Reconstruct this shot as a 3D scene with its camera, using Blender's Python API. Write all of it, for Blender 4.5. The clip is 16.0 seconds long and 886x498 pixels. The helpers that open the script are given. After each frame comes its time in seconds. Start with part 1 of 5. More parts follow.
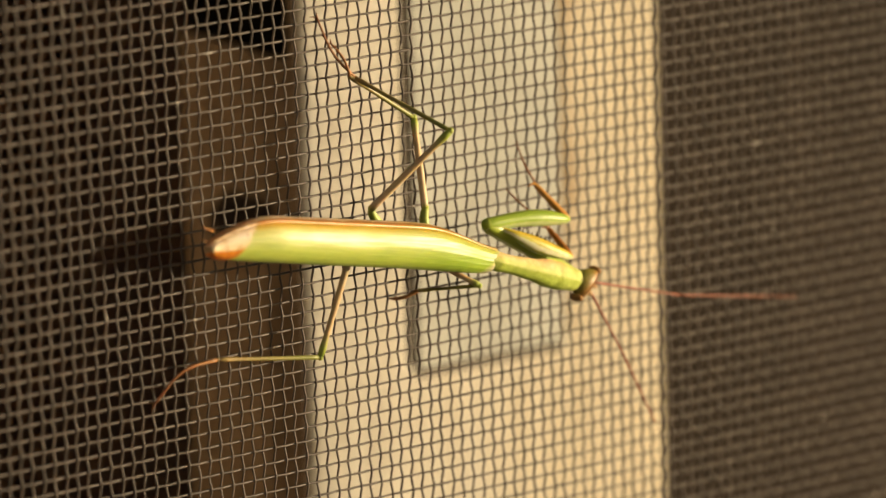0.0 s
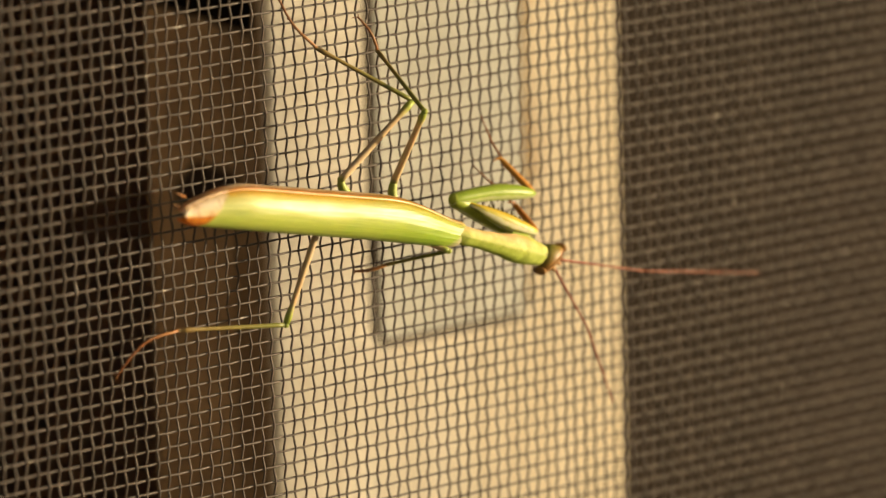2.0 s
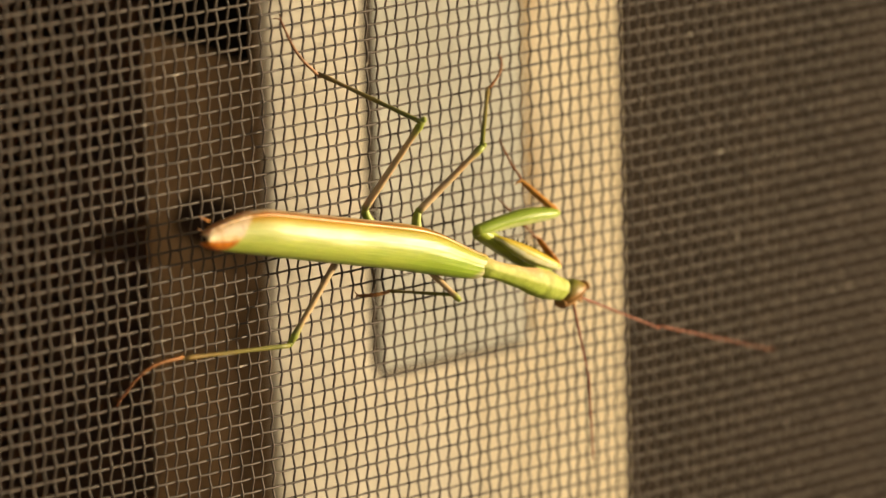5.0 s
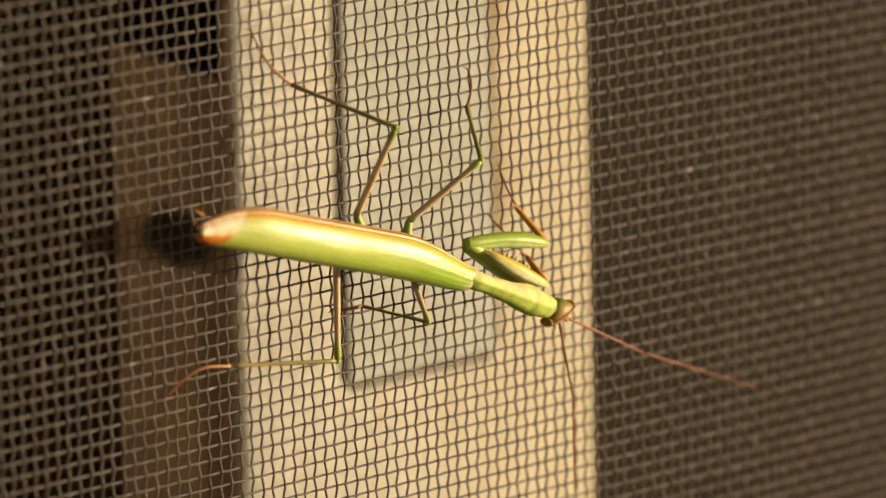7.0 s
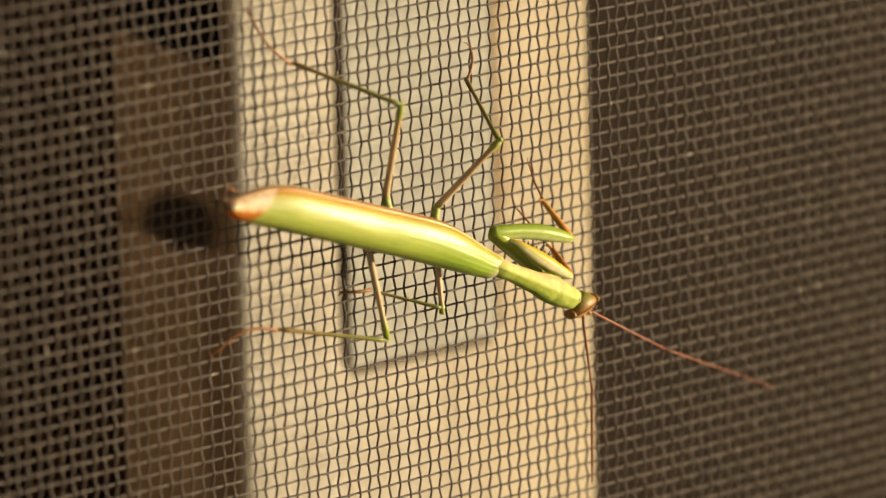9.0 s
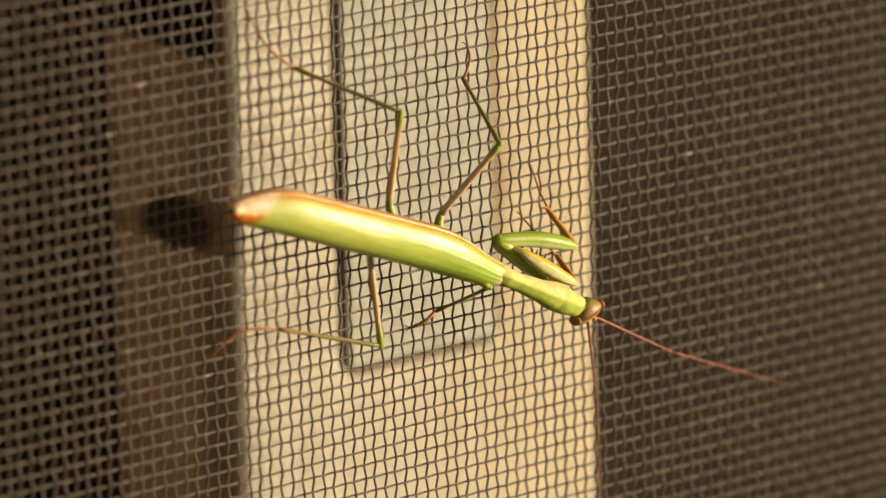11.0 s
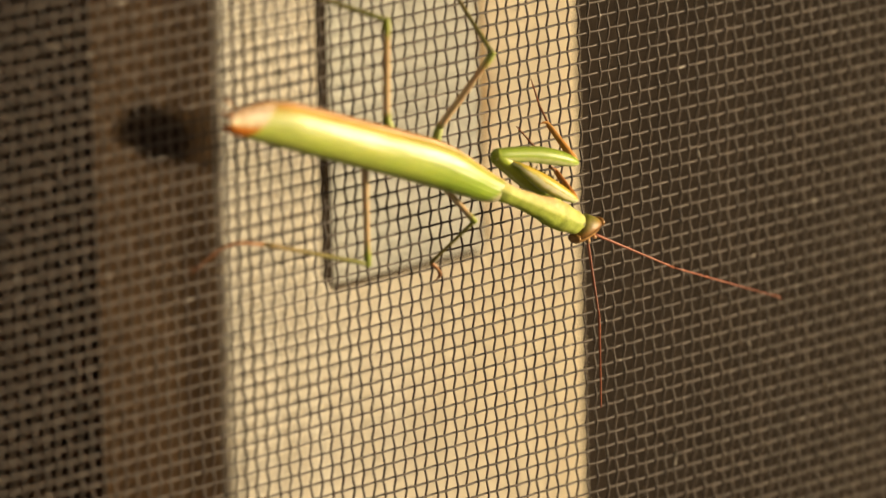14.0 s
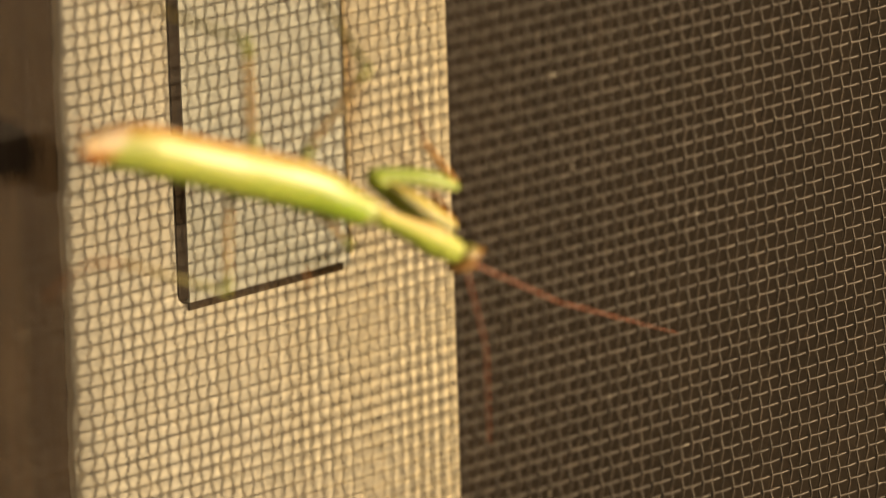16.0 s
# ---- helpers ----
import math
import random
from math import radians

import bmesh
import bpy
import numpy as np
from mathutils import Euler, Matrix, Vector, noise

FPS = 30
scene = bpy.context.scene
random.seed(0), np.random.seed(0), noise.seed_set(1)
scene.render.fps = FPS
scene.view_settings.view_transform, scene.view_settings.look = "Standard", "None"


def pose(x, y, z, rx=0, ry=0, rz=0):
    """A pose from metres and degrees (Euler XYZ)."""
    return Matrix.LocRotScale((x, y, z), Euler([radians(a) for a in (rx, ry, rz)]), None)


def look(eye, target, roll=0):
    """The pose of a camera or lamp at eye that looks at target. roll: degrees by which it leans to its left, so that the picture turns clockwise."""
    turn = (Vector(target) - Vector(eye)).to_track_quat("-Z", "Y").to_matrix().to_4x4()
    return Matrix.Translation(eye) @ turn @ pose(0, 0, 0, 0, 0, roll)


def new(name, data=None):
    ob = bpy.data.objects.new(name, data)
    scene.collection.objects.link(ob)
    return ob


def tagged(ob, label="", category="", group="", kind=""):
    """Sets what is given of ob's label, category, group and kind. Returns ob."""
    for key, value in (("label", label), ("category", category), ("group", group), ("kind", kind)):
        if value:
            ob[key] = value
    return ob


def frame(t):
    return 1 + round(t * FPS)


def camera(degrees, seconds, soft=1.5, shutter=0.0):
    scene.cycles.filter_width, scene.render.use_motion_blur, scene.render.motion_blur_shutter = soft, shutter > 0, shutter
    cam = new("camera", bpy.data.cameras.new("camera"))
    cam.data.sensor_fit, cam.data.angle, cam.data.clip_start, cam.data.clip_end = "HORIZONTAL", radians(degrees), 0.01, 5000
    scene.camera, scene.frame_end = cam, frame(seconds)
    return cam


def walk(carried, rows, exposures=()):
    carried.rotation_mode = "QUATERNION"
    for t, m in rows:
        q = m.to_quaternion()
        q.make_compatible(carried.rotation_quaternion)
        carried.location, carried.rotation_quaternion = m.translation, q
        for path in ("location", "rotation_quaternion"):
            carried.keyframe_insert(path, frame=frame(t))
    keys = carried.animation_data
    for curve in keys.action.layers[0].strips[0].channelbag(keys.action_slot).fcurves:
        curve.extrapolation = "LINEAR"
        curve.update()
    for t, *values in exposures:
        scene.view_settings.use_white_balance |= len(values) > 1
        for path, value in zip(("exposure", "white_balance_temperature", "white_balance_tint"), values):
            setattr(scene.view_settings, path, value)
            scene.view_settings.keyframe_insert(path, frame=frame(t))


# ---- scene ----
cam = camera(6.7, 16.0, soft=1.42)
cam.data.dof.use_dof = True
cam.data.dof.aperture_fstop = 21.0
walk(cam, [
    (0, look((-0.55765, -0.55347, 0.15964), (-0.04196, 0.00000, 0.02526), -1.482)),
    (0.5, look((-0.56488, -0.55658, 0.16062), (-0.04132, 0.00000, 0.02501), -1.502)),
    (1, look((-0.56476, -0.55732, 0.15973), (-0.03995, 0.00000, 0.02412), -1.421)),
    (1.5, look((-0.55931, -0.55561, 0.15918), (-0.03835, 0.00000, 0.02269), -1.406)),
    (2, look((-0.56544, -0.55754, 0.16168), (-0.03711, 0.00000, 0.02162), -1.370)),
    (2.5, look((-0.56779, -0.55796, 0.16396), (-0.03557, 0.00000, 0.02037), -1.334)),
    (3, look((-0.56709, -0.55745, 0.16527), (-0.03607, 0.00000, 0.02112), -1.231)),
    (5.3, look((-0.55560, -0.54703, 0.17962), (-0.03562, 0.00000, 0.02566), -1.476)),
    (5.5, look((-0.55464, -0.54610, 0.18084), (-0.03414, 0.00000, 0.02522), -1.497)),
    (6, look((-0.56016, -0.54825, 0.18440), (-0.03454, 0.00000, 0.02649), -1.531)),
    (6.5, look((-0.56072, -0.54865, 0.18621), (-0.03238, 0.00000, 0.02635), -1.464)),
    (7, look((-0.55728, -0.54751, 0.18672), (-0.03272, 0.00000, 0.02755), -1.324)),
    (7.5, look((-0.55849, -0.54774, 0.18863), (-0.03423, 0.00000, 0.02749), -1.479)),
    (8, look((-0.56006, -0.54897, 0.18863), (-0.03371, 0.00000, 0.02624), -1.463)),
    (8.5, look((-0.56009, -0.54924, 0.18857), (-0.03304, 0.00000, 0.02612), -1.456)),
    (11, look((-0.55271, -0.54615, 0.18768), (-0.03252, 0.00000, 0.02598), -1.437)),
    (11.5, look((-0.55509, -0.54639, 0.18855), (-0.03289, 0.00000, 0.02509), -1.508)),
    (12, look((-0.55253, -0.54470, 0.18838), (-0.03263, 0.00000, 0.02352), -1.540)),
    (12.5, look((-0.55086, -0.54291, 0.18905), (-0.03336, 0.00000, 0.02145), -1.641)),
    (13, look((-0.55088, -0.54036, 0.19042), (-0.03370, 0.00000, 0.02216), -1.590)),
    (13.5, look((-0.54734, -0.53624, 0.19084), (-0.03198, 0.00000, 0.01855), -1.502)),
    (14, look((-0.54127, -0.53036, 0.19124), (-0.03105, 0.00000, 0.01735), -1.451)),
    (14.2, look((-0.53837, -0.52775, 0.19105), (-0.03536, 0.00000, 0.01689), -1.407)),
    (14.3, look((-0.53691, -0.52644, 0.19096), (-0.03735, 0.00000, 0.01537), -1.385)),
    (14.4, look((-0.53546, -0.52514, 0.19086), (-0.03630, 0.00000, 0.01655), -1.363)),
    (14.5, look((-0.53401, -0.52383, 0.19077), (-0.03140, 0.00000, 0.01837), -1.341)),
    (14.7, look((-0.52175, -0.51677, 0.18957), (-0.02589, 0.00000, 0.01845), -1.396)),
    (14.9, look((-0.50950, -0.50972, 0.18836), (-0.02591, 0.00000, 0.01854), -1.451)),
    (15, look((-0.50337, -0.50619, 0.18776), (-0.02284, 0.00000, 0.01858), -1.479)),
    (15.5, look((-0.49568, -0.50046, 0.18793), (-0.01739, 0.00000, 0.01806), -1.599)),
    (16, look((-0.50031, -0.50121, 0.19095), (-0.01193, 0.00000, 0.01602), -1.810)),
], exposures=[(0, 1.05, 6750, 11), (3, 1.05, 6900, 11), (6, 1.05, 6680, 11), (8, 1.05, 6560, 11), (13.5, 1.05, 6560, 11), (15.0, 0.93, 7300, 12), (16, 0.93, 7300, 12)])

# the point of the screen on which the lens is focused: it drifts along the wires, then jumps
focus = new("focus_point")
cam.data.dof.focus_object = focus
walk(focus, [
    (0, pose(-0.0580, 0, 0.0270)),
    (0.9, pose(-0.0545, 0, 0.0260)),
    (1.8, pose(-0.0575, 0, 0.0250)),
    (3, pose(-0.0600, 0, 0.0250)),
    (5.5, pose(-0.0520, 0, 0.0280)),
    (6.5, pose(-0.0450, 0, 0.0280)),
    (7.5, pose(-0.0410, 0, 0.0290)),
    (8.5, pose(-0.0350, 0, 0.0260)),
    (11, pose(-0.0340, 0, 0.0260)),
    (12.5, pose(-0.0320, 0, 0.0210)),
    (13.5, pose(-0.0270, 0, 0.0180)),
    (14, pose(-0.0200, 0, 0.0150)),
    (14.2, pose(-0.0120, 0, 0.0130)),
    (14.5, pose(0.0240, 0, 0.0080)),
    (15, pose(0.0350, 0, 0.0080)),
    (16, pose(0.0500, 0, 0.0040)),
])

# ---- light: low warm sun nearly square on the screen, dim evening sky ----
SUN_SIDE, SUN_UP = 51.0, 2.0
world = bpy.data.worlds.new("world")
scene.world = world
world.use_nodes = True
wn = world.node_tree
sky = wn.nodes.new("ShaderNodeTexSky")
sky.sky_type = "NISHITA"
sky.sun_disc = False
sky.sun_elevation = radians(8)
sky.dust_density = 7.0
sky.ozone_density = 0.3
sky.sun_rotation = radians(180 - SUN_SIDE)
wn.links.new(sky.outputs[0], wn.nodes["Background"].inputs[0])
wn.nodes["Background"].inputs[1].default_value = 0.05
sun = new("sun", bpy.data.lights.new("sun", "SUN"))
sun.data.energy = 3.36
sun.data.angle = radians(0.25)
sun.data.color = (1.0, 0.80, 0.522)
sa, se = radians(SUN_SIDE), radians(SUN_UP)
sun.matrix_world = look((math.sin(sa) * 3, -math.cos(sa) * 3, math.tan(se) * 3), (0, 0, 0))


# ---- materials ----
def material(name, rough=0.6, metal=0.0, spec=0.5):
    m = bpy.data.materials.new(name)
    m.use_nodes = True
    b = m.node_tree.nodes["Principled BSDF"]
    b.inputs["Roughness"].default_value = rough
    b.inputs["Metallic"].default_value = metal
    b.inputs["Specular IOR Level"].default_value = spec
    return m, m.node_tree, b


def coords(nt, scale=(1, 1, 1)):
    tc = nt.nodes.new("ShaderNodeTexCoord")
    mp = nt.nodes.new("ShaderNodeMapping")
    mp.inputs["Scale"].default_value = scale
    nt.links.new(tc.outputs["Object"], mp.inputs["Vector"])
    return mp.outputs["Vector"]


def noise_tex(nt, vec, scale, detail=4.0, rough=0.55):
    n = nt.nodes.new("ShaderNodeTexNoise")
    n.inputs["Scale"].default_value = scale
    n.inputs["Detail"].default_value = detail
    n.inputs["Roughness"].default_value = rough
    nt.links.new(vec, n.inputs["Vector"])
    return n.outputs["Fac"]


def ramp(nt, fac, stops):
    r = nt.nodes.new("ShaderNodeValToRGB")
    e = r.color_ramp.elements
    while len(e) < len(stops):
        e.new(0.5)
    for el, (p, c) in zip(e, stops):
        el.position = p
        el.color = (*c, 1)
    nt.links.new(fac, r.inputs["Fac"])
    return r.outputs["Color"]


def mix(nt, fac, a, b, mode="MIX"):
    n = nt.nodes.new("ShaderNodeMix")
    n.data_type = "RGBA"
    n.blend_type = mode
    for sock, v in ((n.inputs["Factor"], fac), (n.inputs["A"], a), (n.inputs["B"], b)):
        if isinstance(v, (int, float)):
            sock.default_value = v
        elif isinstance(v, tuple):
            sock.default_value = (*v, 1)
        else:
            nt.links.new(v, sock)
    return n.outputs["Result"]


def bump(nt, b, height, strength, distance):
    n = nt.nodes.new("ShaderNodeBump")
    n.inputs["Strength"].default_value = strength
    n.inputs["Distance"].default_value = distance
    nt.links.new(height, n.inputs["Height"])
    nt.links.new(n.outputs["Normal"], b.inputs["Normal"])


def axis_of(nt, vec, axis, lo, hi):
    s = nt.nodes.new("ShaderNodeSeparateXYZ")
    nt.links.new(vec, s.inputs[0])
    r = nt.nodes.new("ShaderNodeMapRange")
    r.inputs["From Min"].default_value = lo
    r.inputs["From Max"].default_value = hi
    nt.links.new(s.outputs[axis], r.inputs["Value"])
    return r.outputs["Result"]


def mottled(name, a, b, scale, rough=0.6, spec=0.5, relief=0.0, relief_scale=None, metal=0.0, stretch=(1, 1, 1), fine=None):
    m, nt, bs = material(name, rough, metal, spec)
    v = coords(nt, stretch)
    f = noise_tex(nt, v, scale)
    c = ramp(nt, f, [(0.3, a), (0.7, b)])
    g = noise_tex(nt, v, fine or scale * 7, 3.0)
    c = mix(nt, 0.35, c, ramp(nt, g, [(0.3, (0.55, 0.55, 0.55)), (0.7, (1, 1, 1))]), "MULTIPLY")
    nt.links.new(c, bs.inputs["Base Color"])
    if relief:
        bump(nt, bs, noise_tex(nt, v, relief_scale or scale * 7, 4.0), 0.6, relief)
    return m


def wire_material():
    m, nt, b = material("screen_wire", 0.48, 0.0, 0.36)
    info = nt.nodes.new("ShaderNodeObjectInfo")
    add = nt.nodes.new("ShaderNodeVectorMath")
    nt.links.new(coords(nt), add.inputs[0])
    nt.links.new(info.outputs["Location"], add.inputs[1])
    v = add.outputs["Vector"]
    c = ramp(nt, noise_tex(nt, v, 260.0), [(0.3, (0.061, 0.0485, 0.039)), (0.7, (0.124, 0.100, 0.082))])
    c = mix(nt, 0.4, c, ramp(nt, info.outputs["Random"], [(0.0, (0.5, 0.5, 0.5)), (1.0, (1, 1, 1))]), "MULTIPLY")
    # pale dust caught on a few crossings
    k = ramp(nt, noise_tex(nt, v, 420.0, 5.0, 0.6), [(0.665, (0, 0, 0)), (0.70, (1, 1, 1))])
    c = mix(nt, k, c, (0.38, 0.35, 0.30))
    nt.links.new(c, b.inputs["Base Color"])
    bump(nt, b, noise_tex(nt, v, 3000.0), 0.3, 0.00003)
    return m


def paint_material():
    m, nt, b = material("cream_paint", 0.7, 0.0, 0.2)
    v = coords(nt)
    streak = coords(nt, (1, 1, 0.12))
    c = ramp(nt, noise_tex(nt, v, 55.0), [(0.25, (0.63, 0.60, 0.51)), (0.75, (0.74, 0.71, 0.61))])
    g = ramp(nt, noise_tex(nt, streak, 320.0), [(0.35, (0.80, 0.76, 0.68)), (0.65, (1, 1, 1))])
    c = mix(nt, 0.5, c, g, "MULTIPLY")
    # yellowed towards one edge, unevenly
    age = nt.nodes.new("ShaderNodeMath")
    age.operation = "MULTIPLY_ADD"
    nt.links.new(noise_tex(nt, v, 60.0, 4.0), age.inputs[0])
    age.inputs[1].default_value = 0.6
    nt.links.new(axis_of(nt, v, "X", 0.0, 0.06), age.inputs[2])
    c = mix(nt, ramp(nt, age.outputs[0], [(0.3, (0, 0, 0)), (0.95, (1, 1, 1))]), c, mix(nt, 0.65, c, (1.0, 0.90, 0.70), "MULTIPLY"))
    # greyer towards the left edge, unevenly
    edge_tone = nt.nodes.new("ShaderNodeMath")
    edge_tone.operation = "MULTIPLY_ADD"
    nt.links.new(noise_tex(nt, streak, 180.0, 4.0), edge_tone.inputs[0])
    edge_tone.inputs[1].default_value = 0.7
    nt.links.new(axis_of(nt, v, "X", -0.0150, 0.004), edge_tone.inputs[2])
    c = mix(nt, ramp(nt, edge_tone.outputs[0], [(0.35, (1, 1, 1)), (1.0, (0, 0, 0))]), c, mix(nt, 1.0, c, (0.81, 0.82, 0.84), "MULTIPLY"))
    # brown stain that ran down beside the plate
    run = nt.nodes.new("ShaderNodeMath")
    run.operation = "MULTIPLY_ADD"
    nt.links.new(noise_tex(nt, coords(nt, (1, 1, 0.35)), 330.0, 5.0, 0.6), run.inputs[0])
    run.inputs[1].default_value = -0.95
    nt.links.new(axis_of(nt, v, "X", 0.0312, 0.0208), run.inputs[2])
    stop = nt.nodes.new("ShaderNodeMath")
    stop.operation = "MULTIPLY"
    nt.links.new(ramp(nt, run.outputs[0], [(0.02, (0, 0, 0)), (0.34, (1, 1, 1))]), stop.inputs[0])
    nt.links.new(axis_of(nt, v, "Z", 0.000, 0.022), stop.inputs[1])
    left = nt.nodes.new("ShaderNodeMath")
    left.operation = "MULTIPLY"
    nt.links.new(stop.outputs[0], left.inputs[0])
    nt.links.new(axis_of(nt, v, "X", 0.0210, 0.0222), left.inputs[1])
    c = mix(nt, left.outputs[0], c, (0.36, 0.22, 0.085))
    s = ramp(nt, noise_tex(nt, v, 700.0, 5.0), [(0.70, (0, 0, 0)), (0.76, (1, 1, 1))])
    c = mix(nt, s, c, (0.36, 0.27, 0.15))
    nt.links.new(c, b.inputs["Base Color"])
    bump(nt, b, noise_tex(nt, streak, 420.0), 0.5, 0.00015)
    return m


def wood_material(name, a, b_, rough=0.55):
    m, nt, b = material(name, rough, 0.0, 0.15)
    v = coords(nt, (1, 1, 0.08))
    c = ramp(nt, noise_tex(nt, v, 130.0, 6.0, 0.65), [(0.3, a), (0.7, b_)])
    w = coords(nt)
    c = mix(nt, 0.5, c, ramp(nt, noise_tex(nt, w, 35.0, 5.0), [(0.3, (0.5, 0.47, 0.45)), (0.65, (1, 1, 1))]), "MULTIPLY")
    nt.links.new(c, b.inputs["Base Color"])
    bump(nt, b, noise_tex(nt, v, 400.0), 0.5, 0.0002)
    return m


def side_material():
    """Brown stained wood with one dark spot, ragged along the grain."""
    m, nt, b = material("brown_stained_side", 0.8, 0.0, 0.15)
    v = coords(nt, (1, 1, 0.10))
    w = coords(nt)
    c = ramp(nt, noise_tex(nt, v, 150.0, 6.0, 0.65), [(0.3, (0.297, 0.214, 0.138)), (0.7, (0.465, 0.350, 0.228))])
    c = mix(nt, 0.55, c, ramp(nt, noise_tex(nt, w, 70.0, 5.0), [(0.3, (0.45, 0.42, 0.40)), (0.65, (1, 1, 1))]), "MULTIPLY")
    # the outer strip of the side is darker, with an uneven edge
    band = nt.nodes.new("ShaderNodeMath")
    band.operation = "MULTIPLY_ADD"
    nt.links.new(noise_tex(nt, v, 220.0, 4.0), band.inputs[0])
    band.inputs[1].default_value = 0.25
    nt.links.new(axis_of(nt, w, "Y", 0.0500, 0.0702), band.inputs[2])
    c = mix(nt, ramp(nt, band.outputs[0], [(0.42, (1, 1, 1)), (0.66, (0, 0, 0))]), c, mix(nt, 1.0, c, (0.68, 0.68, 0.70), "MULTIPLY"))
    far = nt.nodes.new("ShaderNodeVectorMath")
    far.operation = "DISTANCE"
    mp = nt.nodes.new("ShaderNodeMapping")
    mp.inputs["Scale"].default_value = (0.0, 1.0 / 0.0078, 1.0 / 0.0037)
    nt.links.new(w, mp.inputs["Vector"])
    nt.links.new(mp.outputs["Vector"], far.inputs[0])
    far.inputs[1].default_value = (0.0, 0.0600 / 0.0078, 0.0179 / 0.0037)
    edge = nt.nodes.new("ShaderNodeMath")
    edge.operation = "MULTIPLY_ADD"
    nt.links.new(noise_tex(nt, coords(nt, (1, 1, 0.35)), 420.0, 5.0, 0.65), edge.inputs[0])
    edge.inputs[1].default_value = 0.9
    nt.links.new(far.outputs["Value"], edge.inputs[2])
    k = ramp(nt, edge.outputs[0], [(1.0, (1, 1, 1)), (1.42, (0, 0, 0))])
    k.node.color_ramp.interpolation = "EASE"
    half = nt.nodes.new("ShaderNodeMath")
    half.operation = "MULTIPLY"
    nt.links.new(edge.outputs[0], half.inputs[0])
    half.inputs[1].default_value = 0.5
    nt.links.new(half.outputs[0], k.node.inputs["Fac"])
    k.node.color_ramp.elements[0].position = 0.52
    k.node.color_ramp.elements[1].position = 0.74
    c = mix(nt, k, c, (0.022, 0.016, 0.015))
    nt.links.new(c, b.inputs["Base Color"])
    bump(nt, b, noise_tex(nt, v, 400.0), 0.5, 0.0002)
    return m


def tegmen_material():
    m, nt, b = material("tegmen", 0.45, 0.0, 0.62)
    uv = nt.nodes.new("ShaderNodeUVMap")
    sep = nt.nodes.new("ShaderNodeSeparateXYZ")
    nt.links.new(uv.outputs["UV"], sep.inputs[0])
    v = coords(nt)
    wob = noise_tex(nt, v, 500.0, 3.0)

    def plus(x, y, k):
        n = nt.nodes.new("ShaderNodeMath")
        n.operation = "MULTIPLY_ADD"
        nt.links.new(y, n.inputs[0])
        n.inputs[1].default_value = k
        nt.links.new(x, n.inputs[2])
        return n.outputs[0]

    def one():
        n = nt.nodes.new("ShaderNodeValue")
        n.outputs[0].default_value = 1.0
        return n.outputs[0]

    across = plus(plus(plus(sep.outputs["Y"], sep.outputs["X"], -0.06), wob, 0.06), one(), 0.080)
    along = plus(plus(sep.outputs["X"], sep.outputs["Y"], -0.09), wob, 0.025)
    c = ramp(nt, across, [(0.0, (0.37, 0.46, 0.045)), (0.25, (0.46, 0.55, 0.09)), (0.45, (0.52, 0.59, 0.12)), (0.66, (0.58, 0.60, 0.155)),
                          (0.76, (0.62, 0.53, 0.13)), (0.83, (0.64, 0.38, 0.045)), (0.90, (0.60, 0.25, 0.030)), (0.97, (0.46, 0.16, 0.030)), (1.0, (0.72, 0.48, 0.30))])
    c = mix(nt, ramp(nt, along, [(0.42, (0, 0, 0)), (0.85, (1, 1, 1))]), c, mix(nt, 1.0, c, (0.72, 0.88, 0.48), "MULTIPLY"))
    veins = noise_tex(nt, coords(nt, (0.06, 1, 1)), 2600.0, 5.0)
    c = mix(nt, 0.38, c, ramp(nt, veins, [(0.36, (0.62, 0.70, 0.45)), (0.58, (1, 1, 1))]), "MULTIPLY")
    blotch = noise_tex(nt, coords(nt, (0.5, 1, 1)), 420.0, 6.0)
    c = mix(nt, 0.55, c, ramp(nt, blotch, [(0.35, (0.68, 0.80, 0.46)), (0.62, (1, 1, 1))]), "MULTIPLY")
    tip = ramp(nt, plus(sep.outputs["Y"], wob, 0.06), [(0.0, (0.60, 0.15, 0.008)), (0.42, (0.74, 0.24, 0.015)), (0.47, (0.92, 0.66, 0.34)), (0.66, (0.96, 0.78, 0.54)),
                                                   (0.84, (0.86, 0.58, 0.34)), (0.96, (0.66, 0.32, 0.13))])
    fold = noise_tex(nt, coords(nt, (1, 0.35, 1)), 1500.0, 4.0)
    tip = mix(nt, 0.6, tip, ramp(nt, fold, [(0.40, (0.72, 0.55, 0.42)), (0.52, (1, 1, 1))]), "MULTIPLY")
    tip = mix(nt, 0.5, tip, ramp(nt, veins, [(0.38, (0.78, 0.66, 0.55)), (0.6, (1, 1, 1))]), "MULTIPLY")
    c = mix(nt, ramp(nt, along, [(0.066, (1, 1, 1)), (0.082, (0, 0, 0))]), c, tip)
    # pale torn-looking skin at the lower front corner
    front = plus(plus(sep.outputs["X"], sep.outputs["Y"], -0.08), wob, 0.06)
    c = mix(nt, ramp(nt, front, [(0.958, (0, 0, 0)), (0.988, (0.85, 0.85, 0.85))]), c, (0.72, 0.62, 0.36))
    nt.links.new(c, b.inputs["Base Color"])
    nt.links.new(ramp(nt, blotch, [(0.3, (0.50, 0.50, 0.50)), (0.7, (0.36, 0.36, 0.36))]), b.inputs["Roughness"])
    b.inputs["Subsurface Weight"].default_value = 0.45
    b.inputs["Subsurface Scale"].default_value = 1.0
    b.inputs["Subsurface Radius"].default_value = (0.0009, 0.0007, 0.0003)
    bump(nt, b, veins, 0.4, 0.00010)
    return m


